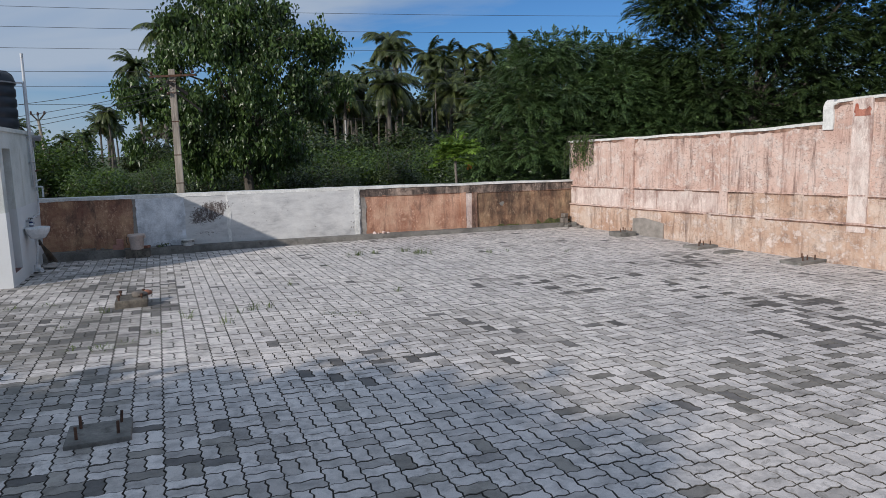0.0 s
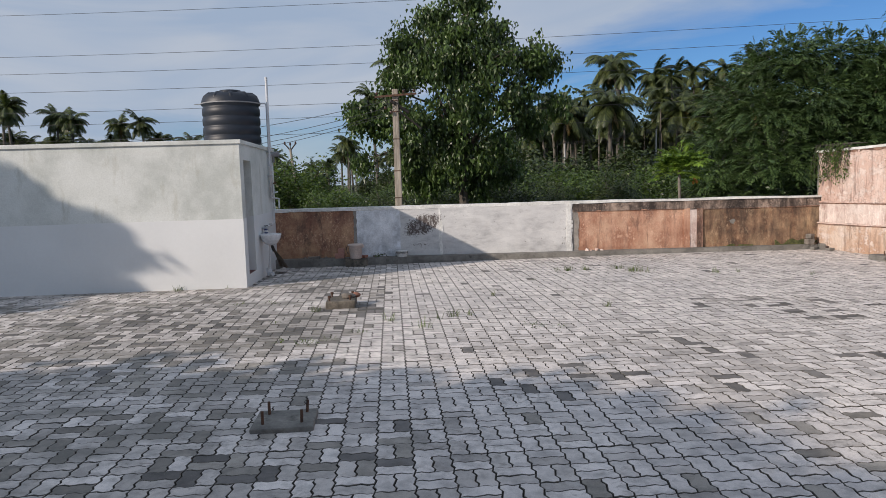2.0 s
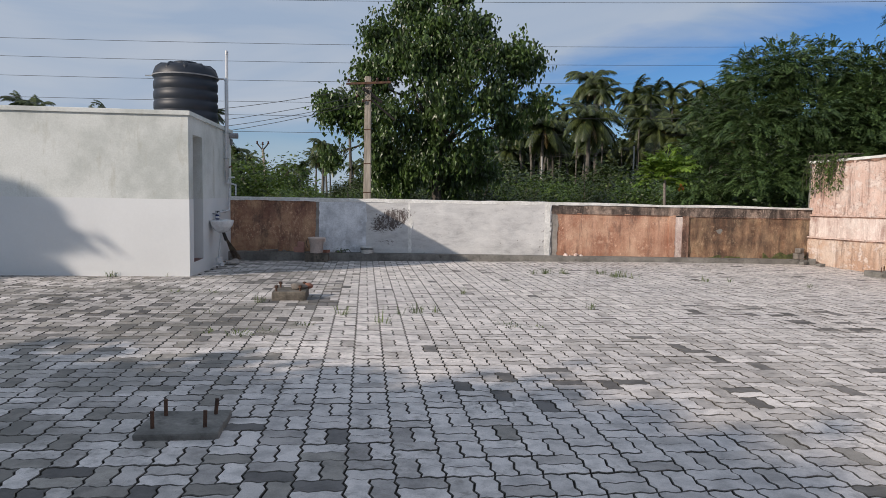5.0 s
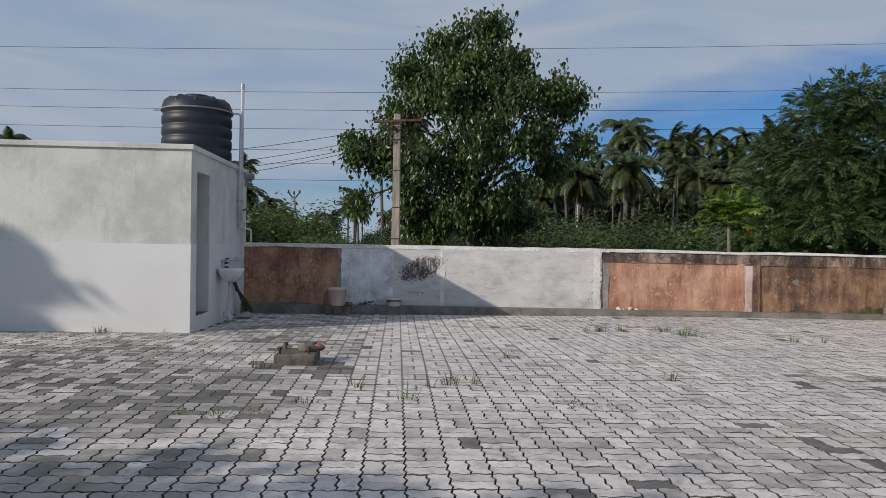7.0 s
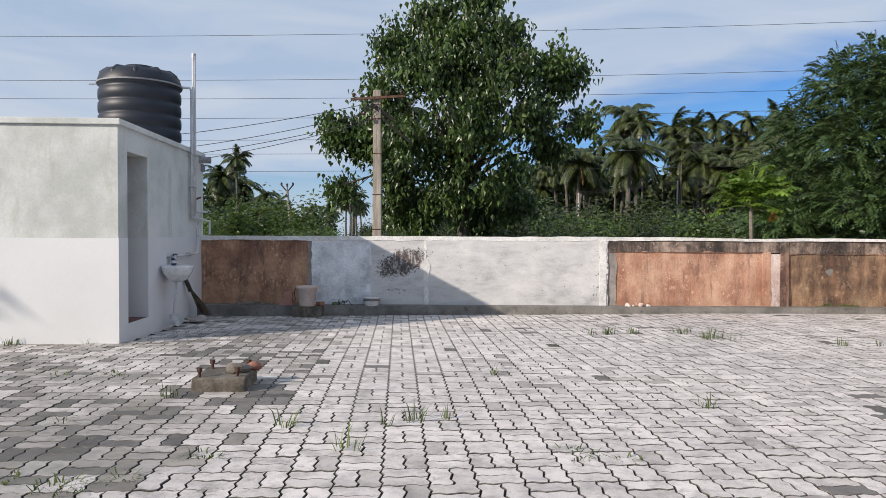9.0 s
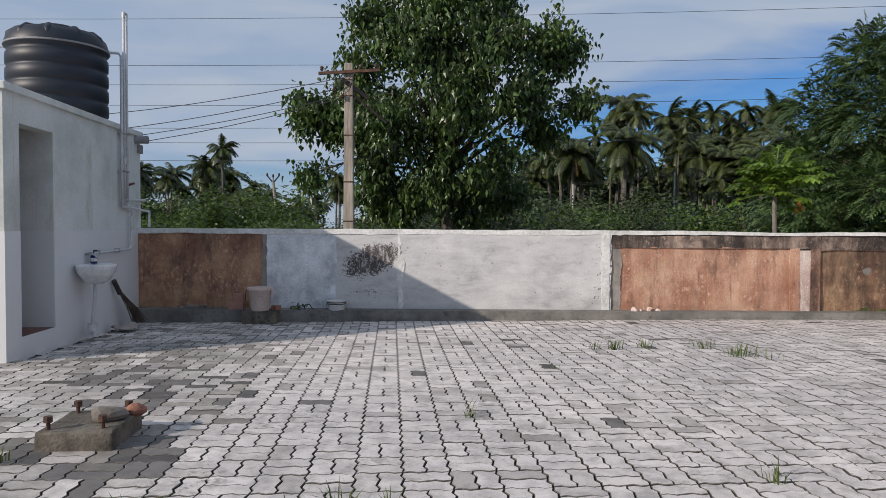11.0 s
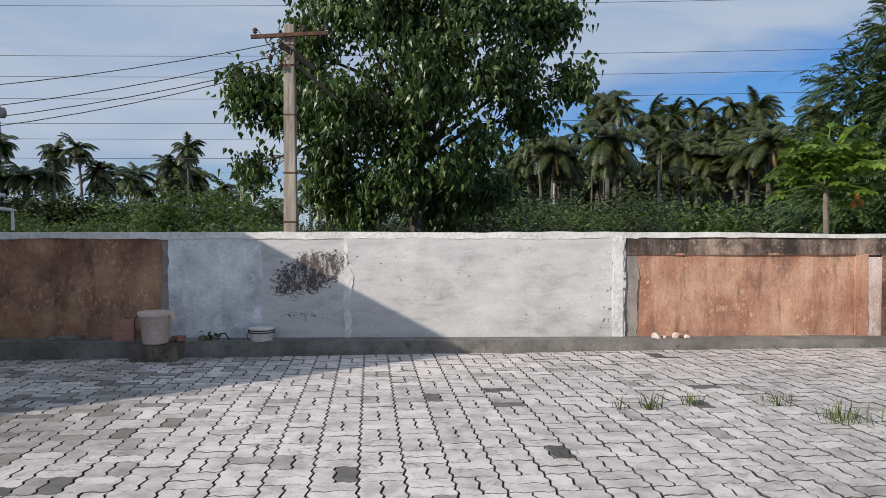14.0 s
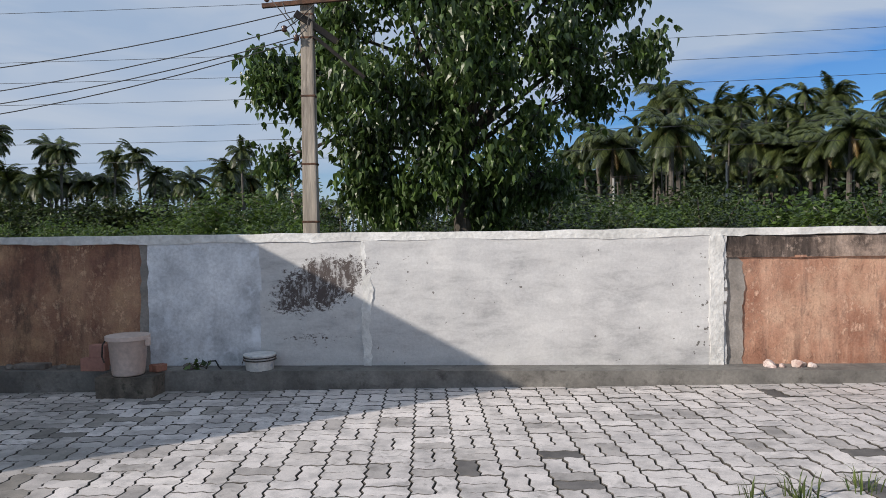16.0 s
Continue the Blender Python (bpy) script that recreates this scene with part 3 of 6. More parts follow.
def branching(rng, base, height, radius, lobes, wood):
    """Limbs from the trunk to each lobe of the crown, and the points of its twigs."""
    tips = []
    for c, r, k in lobes:
        c = Vector(c)
        fork = Vector(base) + Vector((0, 0, float(height * rng.uniform(0.6, 1.0))))
        mid = fork.lerp(c, 0.5) + Vector((0, 0, 0.12 * (c - fork).length))
        tube([fork, mid, c], [radius * 0.5, radius * 0.32, radius * 0.12], 6, wood)
        for _ in range(k):
            d = Vector(rng.normal(0, 1, 3).tolist()).normalized() * float(r * rng.uniform(0.55, 1.05))
            d.z *= 0.85
            tip = c + d
            q = mid.lerp(c, float(rng.uniform(0.3, 1.0)))
            tube([q, q.lerp(tip, 0.6) + Vector((0, 0, 0.06 * r)), tip], [radius * 0.14, radius * 0.08, 0.008], 4, wood)
            tips.append((c, tip))
    return tips

# ---- ground and field ----
bm = bmesh.new()
for (x0, x1, y0, y1) in ((-600, 600, -600, 600),):
    vs = [bm.verts.new(p) for p in ((x0, y0, -0.16), (x1, y0, -0.16), (x1, y1, -0.16), (x0, y1, -0.16))]
    bm.faces.new(vs)
tagged(part("ground", bm, M_FIELD), "rough green field of grass and low weeds", "ground", kind="structure")

# bed of soil under the paving, seen in the joints
bm = bmesh.new()
cols_x = [-18.0] + [-5 + 1.0 * i for i in range(11)] + [10.6]
ring = [[bm.verts.new((x, y, floor_z(y, x) - 0.014)) for x in cols_x] for y in [-6 + 0.5 * i for i in range(44)]]
for a, b in zip(ring, ring[1:]):
    for i in range(len(cols_x) - 1):
        bm.faces.new((a[i], a[i + 1], b[i + 1], b[i]))
paving = tagged(part("pavement", bm, M_JOINT), "grey interlocking zigzag concrete paving laid in basket weave, weathered", "paving", kind="structure")

# ---- far wall ----
WY = 15.17


def wall_top(x):
    return 1.083 - 0.005 * max(0.0, x - 2.0) + 0.014 * noise.noise(Vector((x * 0.8, 1, 2))) + 0.007 * noise.noise(Vector((x * 4, 1, 2)))


wall_n = thing("wall_north", pose(0, 0, 0), "low boundary wall of patched white and terracotta render with mould", "wall", kind="structure")
part("masonry", slab_grid(-16, 7.6, -0.4, 1.0, WY + 0.03, WY + 0.24, 0.25, 0.0), M_CEMENT, wall_n)
part("brown_render", slab_grid(-6, -2.15, 0.02, 1.03, WY + 0.018, WY + 0.04, 0.1, 0.012, 3.0), M_BROWN, wall_n, "brown lime render with black mould")
part("cement_seam", slab_grid(-2.21, -2.1, 0.02, 1.035, WY + 0.006, WY + 0.04, 0.05, 0.01, 6.0, ragged=0.06), M_GREYPLASTER, wall_n, "bare cement seam")
part("bluish_plaster", slab_grid(-2.14, -1.25, 0.02, 1.035, WY + 0.0, WY + 0.04, 0.08, 0.008, 9.0, ragged=0.03), M_BLUEWHITE, wall_n, "bluish white lime wash")
part("stained_plaster", slab_grid(-1.26, -0.43, 0.02, 1.035, WY - 0.002, WY + 0.04, 0.05, 0.008, 11.0), M_PATCHED, wall_n, "thin white wash with a flaked black stain")
part("white_plaster", slab_grid(-0.44, 2.24, 0.02, 1.035, WY - 0.008, WY + 0.04, 0.03, 0.012, 14.0, ragged=0.03), M_PATCHED, wall_n, "white-washed trowelled plaster")
part("plaster_seam", slab_grid(-0.47, -0.40, 0.02, 1.035, WY - 0.014, WY + 0.03, 0.03, 0.01, 12.0, ragged=0.06), M_COPING, wall_n, "thick white plaster seam")
part("plaster_seam", slab_grid(2.12, 2.22, 0.02, 1.03, WY - 0.016, WY + 0.03, 0.02, 0.014, 19.0, ragged=0.03), M_COPING, wall_n, "thick white plaster seam")
part("cement_patch", slab_grid(2.2, 2.37, 0.02, 0.99, WY + 0.010, WY + 0.04, 0.02, 0.014, 17.0, ragged=0.035), M_GREYPLASTER, wall_n, "bare grey cement patch")
part("terracotta_render", slab_grid(2.29, 4.5, 0.02, 0.865, WY + 0.02, WY + 0.04, 0.08, 0.012, 21.0), M_TERRACOTTA, wall_n, "terracotta lime render")
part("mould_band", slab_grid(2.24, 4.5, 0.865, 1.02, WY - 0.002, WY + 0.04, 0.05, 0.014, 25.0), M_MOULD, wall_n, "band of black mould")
part("pilaster_edge", slab_grid(4.5, 4.62, 0.02, 0.87, WY - 0.016, WY + 0.04, 0.03, 0.01, 31.0, ragged=0.02), M_TERRACOTTA, wall_n)
part("pilaster_face", slab_grid(4.6, 4.79, 0.02, 0.84, WY - 0.006, WY + 0.04, 0.03, 0.01, 33.0, ragged=0.04), M_PALEPINK, wall_n, "worn pale pilaster")
part("pilaster_edge", slab_grid(4.76, 4.88, 0.02, 0.87, WY - 0.016, WY + 0.04, 0.05, 0.01, 35.0), M_BURNT, wall_n)
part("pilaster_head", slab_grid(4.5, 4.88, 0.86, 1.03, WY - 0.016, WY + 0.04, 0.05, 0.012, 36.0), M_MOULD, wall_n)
part("burnt_render", slab_grid(4.88, 7.4, 0.02, 0.84, WY + 0.02, WY + 0.04, 0.08, 0.014, 41.0), M_OCHRE, wall_n, "blackened terracotta render")
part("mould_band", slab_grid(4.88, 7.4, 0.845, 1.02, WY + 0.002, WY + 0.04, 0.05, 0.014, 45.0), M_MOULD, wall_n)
part("string_course", slab_grid(2.42, 4.5, 0.86, 0.878, WY + 0.004, WY + 0.03, 0.03, 0.02, 46.0), M_TERRACOTTA, wall_n, "broken raised plaster line")
part("string_course", slab_grid(4.88, 7.35, 0.835, 0.855, WY + 0.002, WY + 0.03, 0.03, 0.022, 47.0), M_BURNT, wall_n, "broken raised plaster line")
# moss at the foot of the last panel
for a, b, z, seed in ((6.35, 7.2, 0.2, 2), (5.3, 5.9, 0.13, 5)):
    part("moss_patch", slab_grid(a, b, 0.02, z, WY + 0.005, WY + 0.03, 0.03, 0.02, 90.0 + seed, top=lambda x: z * (0.75 + 0.6 * noise.noise(Vector((x * 5, seed, 0))))), M_MOSS, wall_n, "green moss at the foot of the wall")
# uneven whitewashed coping, its wash run down unevenly where the plaster ends
bm = slab_grid(-16, 7.3, 0.985, 1.1, WY - 0.022, WY + 0.26, 0.05, 0.016, 51.0, top=wall_top)
for v in bm.verts:
    if v.co.x < 2.2 and v.co.y < WY + 0.1:
        v.co.y = WY - 0.0125 + 0.35 * (v.co.y - WY + 0.022)
    if v.co.z < 1.0 and v.co.y < WY + 0.1:
        drop = 0.05 * noise.noise(Vector((v.co.x * 1.7, 4, 9))) + 0.02 * noise.noise(Vector((v.co.x * 9, 4, 9)))
        v.co.z += (0.05 + drop * 0.5) if v.co.x > 2.35 else 0.035 + drop * 0.5
part("coping", bm, M_COPING, wall_n, "uneven white-washed coping")

# raised cement kerb along the foot of the far wall
kerb = slab_grid(-3.85, 7.15, -0.2, 0.072, 14.95, WY + 0.03, 0.08, 0.008, 61.0)
for v in kerb.verts:
    if v.co.y < 15.02:
        v.co.y += 0.014 * noise.noise(Vector((v.co.x * 1.3, v.co.z * 8, 0)))
tagged(part("kerb", kerb, M_CEMENT), "dark grey cement kerb along the foot of the wall", "kerb", kind="structure")

# ---- right wall ----
RW = pose(7.22, 15.22, 0, 0, 0, -81.0) @ Matrix.Diagonal((1.03, 1, 1, 1))      # local x runs along it towards the walker, local -y faces the yard


def right_top(u):
    s = 1.95 + 0.022 * u + 0.05 * max(0.0, (u - 4.6) / 1.6) ** 2
    if u > 6.17:
        s = 2.43 + 0.055 * (u - 6.17) - (0.03 if u < 6.3 else 0.0)
    return s + 0.012 * noise.noise(Vector((u * 1.5, 8, 0)))


def ledge_at(z):
    return lambda u: z + 0.018 * u


wall_e = thing("wall_east", RW, "tall boundary wall of faded pink streaked render with a stepped top", "wall", kind="structure")
part("masonry", slab_grid(-0.1, 19, -0.4, 1.9, 0.06, 0.26, 0.1, 0.0, top=lambda u: right_top(u) - 0.04), M_CEMENT, wall_e)
cuts = [(-0.02, 1.82), (2.09, 4.24), (4.42, 6.55), (6.83, 10.9), (11.2, 19)]
for a, b in cuts:
    part("upper_render", slab_grid(a, b, 0.93, 1.9, 0.03, 0.07, 0.07, 0.016, a, top=lambda u: right_top(u) - 0.03), M_PINK, wall_e)
    part("middle_render", slab_grid(a, b, 0.50, 0.9, 0.018, 0.07, 0.07, 0.016, a + 7, top=ledge_at(0.9)), M_PALEPINK if a < 3 else M_PINKLOW, wall_e)
for a, b in ((1.82, 2.09), (4.24, 4.42), (6.55, 6.83), (10.9, 11.2)):
    part("pilaster", slab_grid(a, b, 0.5, 1.9, -0.014, 0.07, 0.05, 0.012, a, top=lambda u: right_top(u) - 0.03), M_PALEPINK if a > 6 else M_PINK, wall_e)
part("red_stain", slab_grid(6.58, 6.80, 2.18, 2.36, -0.021, 0.0, 0.03, 0.008, 87.0, ragged=0.05), M_RED, wall_e, "patch of old red paint under the coping")
part("plinth_render", slab_grid(-0.02, 19, -0.2, 0.48, -0.006, 0.07, 0.09, 0.022, 71.0, top=ledge_at(0.49)), M_PINKLOW, wall_e, "ochre pink lower render")
# two ledges, each with a thin dark line directly below it
for z, y, name in ((0.49, -0.03, "ledge"), (0.905, -0.006, "ledge"), (0.468, -0.016, "dark_line"), (0.882, 0.008, "dark_line")):
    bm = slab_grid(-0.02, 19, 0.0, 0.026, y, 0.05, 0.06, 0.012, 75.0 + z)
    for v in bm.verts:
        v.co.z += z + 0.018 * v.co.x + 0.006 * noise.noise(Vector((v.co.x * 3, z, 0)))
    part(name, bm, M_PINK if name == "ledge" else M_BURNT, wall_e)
part("cement_patch", slab_grid(2.1, 2.95, -0.1, 0.42, -0.022, 0.03, 0.06, 0.012, 79.0, top=lambda u: 0.36 - 0.12 * abs(u - 2.4)), M_GREYPLASTER, wall_e, "grey cement patch")
bm = slab_grid(-0.08, 19, 1.9, 2.0, 0.008, 0.28, 0.05, 0.014, 81.0, top=right_top)
for v in bm.verts:
    v.co.z = max(v.co.z, right_top(v.co.x) - 0.045 - 0.012 * noise.noise(Vector((v.co.x * 6, 2, 0))))
part("coping", bm, M_COPING, wall_e, "white-washed coping")
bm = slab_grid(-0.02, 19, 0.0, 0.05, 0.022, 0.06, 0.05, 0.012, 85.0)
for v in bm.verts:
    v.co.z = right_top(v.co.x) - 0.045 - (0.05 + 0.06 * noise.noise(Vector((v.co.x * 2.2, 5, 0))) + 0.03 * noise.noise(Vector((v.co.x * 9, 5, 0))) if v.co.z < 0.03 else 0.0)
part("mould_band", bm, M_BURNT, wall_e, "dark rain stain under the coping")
part("coping_return", slab_grid(6.09, 6.25, 2.0, 2.4, -0.004, 0.28, 0.03, 0.012, 83.0, top=lambda u: 2.44 - 6.0 * max(0.0, 6.15 - u) ** 1.5, ragged=0.03), M_COPING, wall_e, "white-washed end of the higher wall")

# plain walls that close the yard behind and beside the walker
tagged(part("wall_south", slab_grid(-18, 10.6, -0.2, 1.3, -5.9, -5.7, 0.8, 0.0), M_OLDWHITE), "plain white boundary wall", "wall", kind="structure")
tagged(part("wall_west", box((-18.2, -5.9, -0.2), (-18.0, 15.3, 1.3)), M_OLDWHITE), "plain white boundary wall", "wall", kind="structure")

# ---- white utility block ----
BL = pose(-3.55, 12.13, 0, 0, 0, 4.7)       # origin at its front corner; -x along the front, +y along the side
H = 2.27
block = thing("utility_block", BL, "flat-roofed white-washed utility block with a doorway and two-tone paint", "building")
OPEN = (0.25, 0.86, 0.13, 2.0)
LEN, DEP, TH = 10.5, 3.18, 0.16
part("front_wall", box((-LEN, 0, -0.25), (0, TH, H - 0.02), 0.004), M_OLDWHITE, block, "old white lime wash, blotched")
part("side_wall", box((-TH, OPEN[1], -0.25), (0, DEP, H - 0.02), 0.004), M_OLDWHITE, block)
part("lintel", box((-TH, TH, OPEN[3]), (0, OPEN[1], H - 0.02)), M_OLDWHITE, block)
part("jamb", box((-TH, TH, -0.25), (0, OPEN[0], OPEN[3])), M_OLDWHITE, block)
part("back_wall", box((-LEN, DEP - TH, -0.25), (-TH, DEP, H - 0.02)), M_OLDWHITE, block)
part("end_wall", box((-LEN, TH, -0.25), (-LEN + TH, DEP - TH, H - 0.02)), M_OLDWHITE, block)
part("passage_wall", box((-1.6, OPEN[1], -0.05), (-TH, OPEN[1] + 0.12, H - 0.02)), M_OLDWHITE, block)
part("passage_end", box((-1.7, TH, -0.05), (-1.6, OPEN[1] + 0.12, H - 0.02)), M_OLDWHITE, block)
E3 = 0.004
for lo, hi in (((-LEN, -E3, -0.2), (E3, 0.0, 1.06)), ((0.0, 0.0, -0.2), (E3, OPEN[0], 1.06)), ((0.0, OPEN[1], -0.2), (E3, DEP, 1.06)),
               ((0.0, OPEN[0], -0.2), (E3, OPEN[1], OPEN[2])), ((-1.59, OPEN[1] - E3, 0.13), (0.0, OPEN[1], 1.06))):
    part("painted_dado", box(lo, hi), M_WHITE_LOW, block, "fresh white paint to waist height")
part("roof", box((-LEN - 0.03, -0.03, H - 0.02), (0.03, DEP + 0.03, H + 0.045), 0.008), M_OLDWHITE, block, "thin projecting roof slab")
part("door_sill", box((-1.6, OPEN[0], 0.0), (-0.01, OPEN[1], OPEN[2])), M_REDFLOOR, block, "red oxide floor of the doorway")

# ---- water tank ----
def make_tank():
    t = thing("water_tank", pose(-4.3, 14.3, H + 0.045) @ Matrix.Scale(0.91, 4), "black ribbed plastic water tank on the roof", "water tank")
    prof = [(0.50, 0.0), (0.535, 0.03)]
    for k in range(4):
        z = 0.06 + 0.19 * k
        prof += [(0.562, z), (0.574, z + 0.012), (0.577, z + 0.075), (0.574, z + 0.138), (0.562, z + 0.15), (0.558, z + 0.17)]
    prof += [(0.555, 0.83), (0.585, 0.85), (0.59, 0.88), (0.58, 0.92), (0.555, 1.00), (0.49, 1.065), (0.37, 1.09), (0.23, 1.10)]
    part("shell", lathe(prof, 48), M_TANK, t, smooth=True)
    part("lid", lathe([(0.2, 1.095), (0.235, 1.10), (0.235, 1.125), (0.215, 1.155), (0.12, 1.17), (0.02, 1.172)], 32), M_TANK, t, smooth=True)
    part("seam", lathe([(0.588, 0.865), (0.597, 0.868), (0.597, 0.888), (0.588, 0.89)], 48), M_PVCGREY, t, "pale moulded seam")
    for k in range(10):
        a = 2 * math.pi * k / 10
        p = [(r * math.cos(a), r * math.sin(a), z) for r, z in ((0.555, 0.92), (0.52, 0.99), (0.44, 1.045), (0.25, 1.07))]
        part("rib", tube(p, [0.02, 0.05, 0.06, 0.05], 10), M_TANK, t, smooth=True)
    return t


make_tank()

# ---- electricity pole ----
def make_pole():
    p = thing("electricity_pole", pose(-1.43, 17.5, -0.16), "weathered rectangular concrete pole with a rusty cross-arm", "utility pole")
    bm = bmesh.new()
    box((-0.09, -0.07, 0), (0.09, 0.07, 3.88), 0.022, bm)
    for v in bm.verts:
        k = 1 - 0.28 * v.co.z / 4.0
        v.co.x *= k
        v.co.y *= k
    roughen(bm, 0.006, 9)
    part("shaft", bm, M_POLE, p)
    for z in (1.35, 1.98, 2.72, 3.35, 3.6):
        w = 0.092 * (1 - 0.28 * z / 4.0)
        part("strap", box((-w - 0.004, -w * 0.8, z), (w + 0.004, w * 0.8, z + 0.022), 0.003), M_RUST, p, "rusty iron strap")
    arm = part("cross_arm", tube([(-0.47, -0.09, 3.70), (0.5, -0.09, 3.755)], 0.032, 4), M_RUST, p, "rusty channel-iron cross-arm")
    part("lower_arm", tube([(-0.11, -0.1, 3.61), (0.29, 0.12, 3.35)], [0.05, 0.045], 4), M_DARKIRON, p, "dark channel-iron arm")
    part("brace", tube([(0.07, -0.04, 3.38), (0.58, 0.22, 2.97)], 0.026, 4), M_DARKIRON, p, "dark iron stay")
    for x, z in ((-0.42, 3.74), (0.2, 3.77), (0.44, 3.785)):
        part("insulator", lathe([(0.010, 0.0), (0.03, 0.016), (0.02, 0.03), (0.034, 0.045), (0.026, 0.066), (0.010, 0.075)], 12, at=(x, -0.09, z)), M_PORCELAIN, arm, "brown porcelain insulator", smooth=True)
    part("shackle_insulator", lathe([(0.012, 0.0), (0.035, 0.015), (0.024, 0.035), (0.037, 0.055), (0.012, 0.07)], 12, at=(-0.23, -0.1, 3.41)), M_PORCELAIN, p, "brown porcelain insulator", smooth=True)
    part("shackle_insulator", lathe([(0.012, 0.0), (0.035, 0.015), (0.024, 0.035), (0.037, 0.055), (0.012, 0.07)], 12, at=(-0.1, -0.1, 3.31)), M_PORCELAIN, p, "brown porcelain insulator", smooth=True)
    for q in ([(-0.4, -0.09, 3.8), (-0.3, -0.12, 3.68), (-0.2, -0.12, 3.55), (-0.08, -0.1, 3.36)], [(-0.24, -0.11, 3.72), (-0.2, -0.13, 3.6), (-0.1, -0.12, 3.48)], [(-0.1, -0.12, 3.56), (-0.28, -0.13, 3.5), (-0.34, -0.12, 3.42), (-0.23, -0.1, 3.44)],
              [(-0.23, -0.1, 3.44), (-0.1, -0.1, 3.52), (0.02, -0.1, 3.62), (0.2, -0.1, 3.8)], [(-0.08, -0.1, 3.36), (0.02, -0.11, 3.44), (0.05, -0.11, 3.6)]):
        part("jumper", tube(q, 0.006, 5), M_WIRE, p)
    return p


make_pole()

# ---- overhead wires ----
def wire(a, b, sag, r, group):
    a, b = Vector(a), Vector(b)
    pts = [a.lerp(b, i / 24) - Vector((0, 0, sag * 4 * (i / 24) * (1 - i / 24))) for i in range(25)]
    return tagged(part("overhead_wire", tube(pts, r, 5), M_WIRE), "thin dark overhead power line", "wire", group)


HIGH = ((13.1, 1.0), (10.75, 0.65), (9.75, 0.55), (8.65, 0.55), (7.4, 0.6), (6.7, 0.4), (5.75, 0.35))
for z, tilt in HIGH:
    a, b = Vector((-60, 44, z + 0.25)), Vector((52, 44, z + tilt + 1.1))
    d = (b - a) / 112
    wire(a - d * 14, b + d * 22, 1.1 * (148 / 112) ** 2, 0.012, "high wires across the sky")
for x, k in ((-74.0, 0), (74.0, 1)):
    mast = thing("power_mast", pose(x, 44.12, -0.16), "tall grey concrete mast that carries the high wires", "utility pole", "high wire masts")
    part("shaft", tube([(0, 0, 0), (0, 0, 16.5)], [0.22, 0.12], 10), M_POLE, mast)
    for z, tilt in HIGH:
        zz = 0.16 + (z + 0.25 - (tilt + 0.85) / 8 if not k else z + tilt + 1.1 + 22 * (tilt + 0.85) / 112)
        part("insulator", tube([(0, 0, zz), (0, -0.13, zz)], 0.05, 8), M_PORCELAIN, mast)
for x, z, sag in ((-1.45, 3.47, 0.85), (-1.57, 3.28, 0.95), (-1.44, 3.19, 1.0), (-1.44, 3.15, 1.1)):
    wire((x - 0.09, 17.4, z), (-16.0, 16.4, z + 0.05), sag, 0.006, "service wires from the pole")

# ---- trees ----
def broad_tree():
    """The large heart-leaved tree behind the far wall."""
    rng = np.random.default_rng(11)
    t = thing("peepal_tree", pose(0.15, 20.1, -0.16), "large heart-leaved tree with dense drooping dark green foliage", "tree")
    wood = bmesh.new()
    tube([(0, 0, 0), (0.03, 0, 0.9), (-0.03, 0.05, 1.9), (0.05, 0, 3.0), (0.0, 0, 4.4), (0.15, 0, 6.2)], [0.17, 0.13, 0.115, 0.1, 0.07, 0.02], 10, wood)
    lobes = [((0.3, 0, 6.45), 0.55, 14), ((-0.6, 0.1, 6.1), 0.6, 13), ((0.8, -0.1, 5.6), 0.65, 15), ((-0.2, -0.3, 5.5), 0.85, 18), ((-1.4, 0, 5.3), 0.7, 15), ((1.7, 0.1, 5.0), 0.75, 15),
             ((0.5, -0.6, 4.7), 1.0, 22), ((-0.8, -0.5, 4.6), 1.0, 22), ((2.25, 0.0, 4.65), 0.55, 11), ((2.6, -0.2, 3.75), 0.4, 7), ((1.5, -0.4, 3.9), 0.85, 18), ((-1.8, 0, 4.2), 0.7, 15), ((-2.3, -0.1, 3.4), 0.65, 14),
             ((-2.75, -0.1, 3.55), 0.45, 9), ((0.2, -0.9, 3.6), 1.05, 24), ((-1.1, -0.6, 3.3), 0.95, 20), ((1.85, 0.1, 3.15), 0.45, 8), ((-2.75, 0.0, 2.3), 0.35, 5), ((-1.45, -0.1, 2.45), 0.65, 12),
             ((-0.4, -0.5, 2.5), 0.9, 18), ((0.75, -0.4, 2.5), 0.75, 15), ((-0.9, 0.2, 1.75), 0.65, 15), ((0.5, 0.3, 1.75), 0.65, 14), ((-1.6, 0.3, 1.9), 0.5, 9), ((1.2, 0.3, 1.9), 0.5, 9),
             ((0.0, 0.7, 3.4), 1.0, 14), ((0.2, 0.6, 4.8), 0.9, 12)]
    tips = branching(rng, (0, 0, 0), 3.0, 0.1, lobes, wood)
    part("trunk", wood, M_BARK, t, "grey-brown trunk with limbs")
    pts = []
    for c, tip in tips:
        c, tip = np.array(c), np.array(tip)
        k = 78
        f = rng.uniform(0.25, 1.12, (k, 1))
        q = c + (tip - c) * f + rng.normal(0, 0.14, (k, 3))
        pts.append(q)
    v, f = leaf_cloud(np.concatenate(pts), 0.112, 0.074, 1.2, rng, 0.3, True)
    mesh_of("crown", v, f, M_LEAF, t, "heart-shaped glossy leaves")["kind"] = "stuff"


broad_tree()


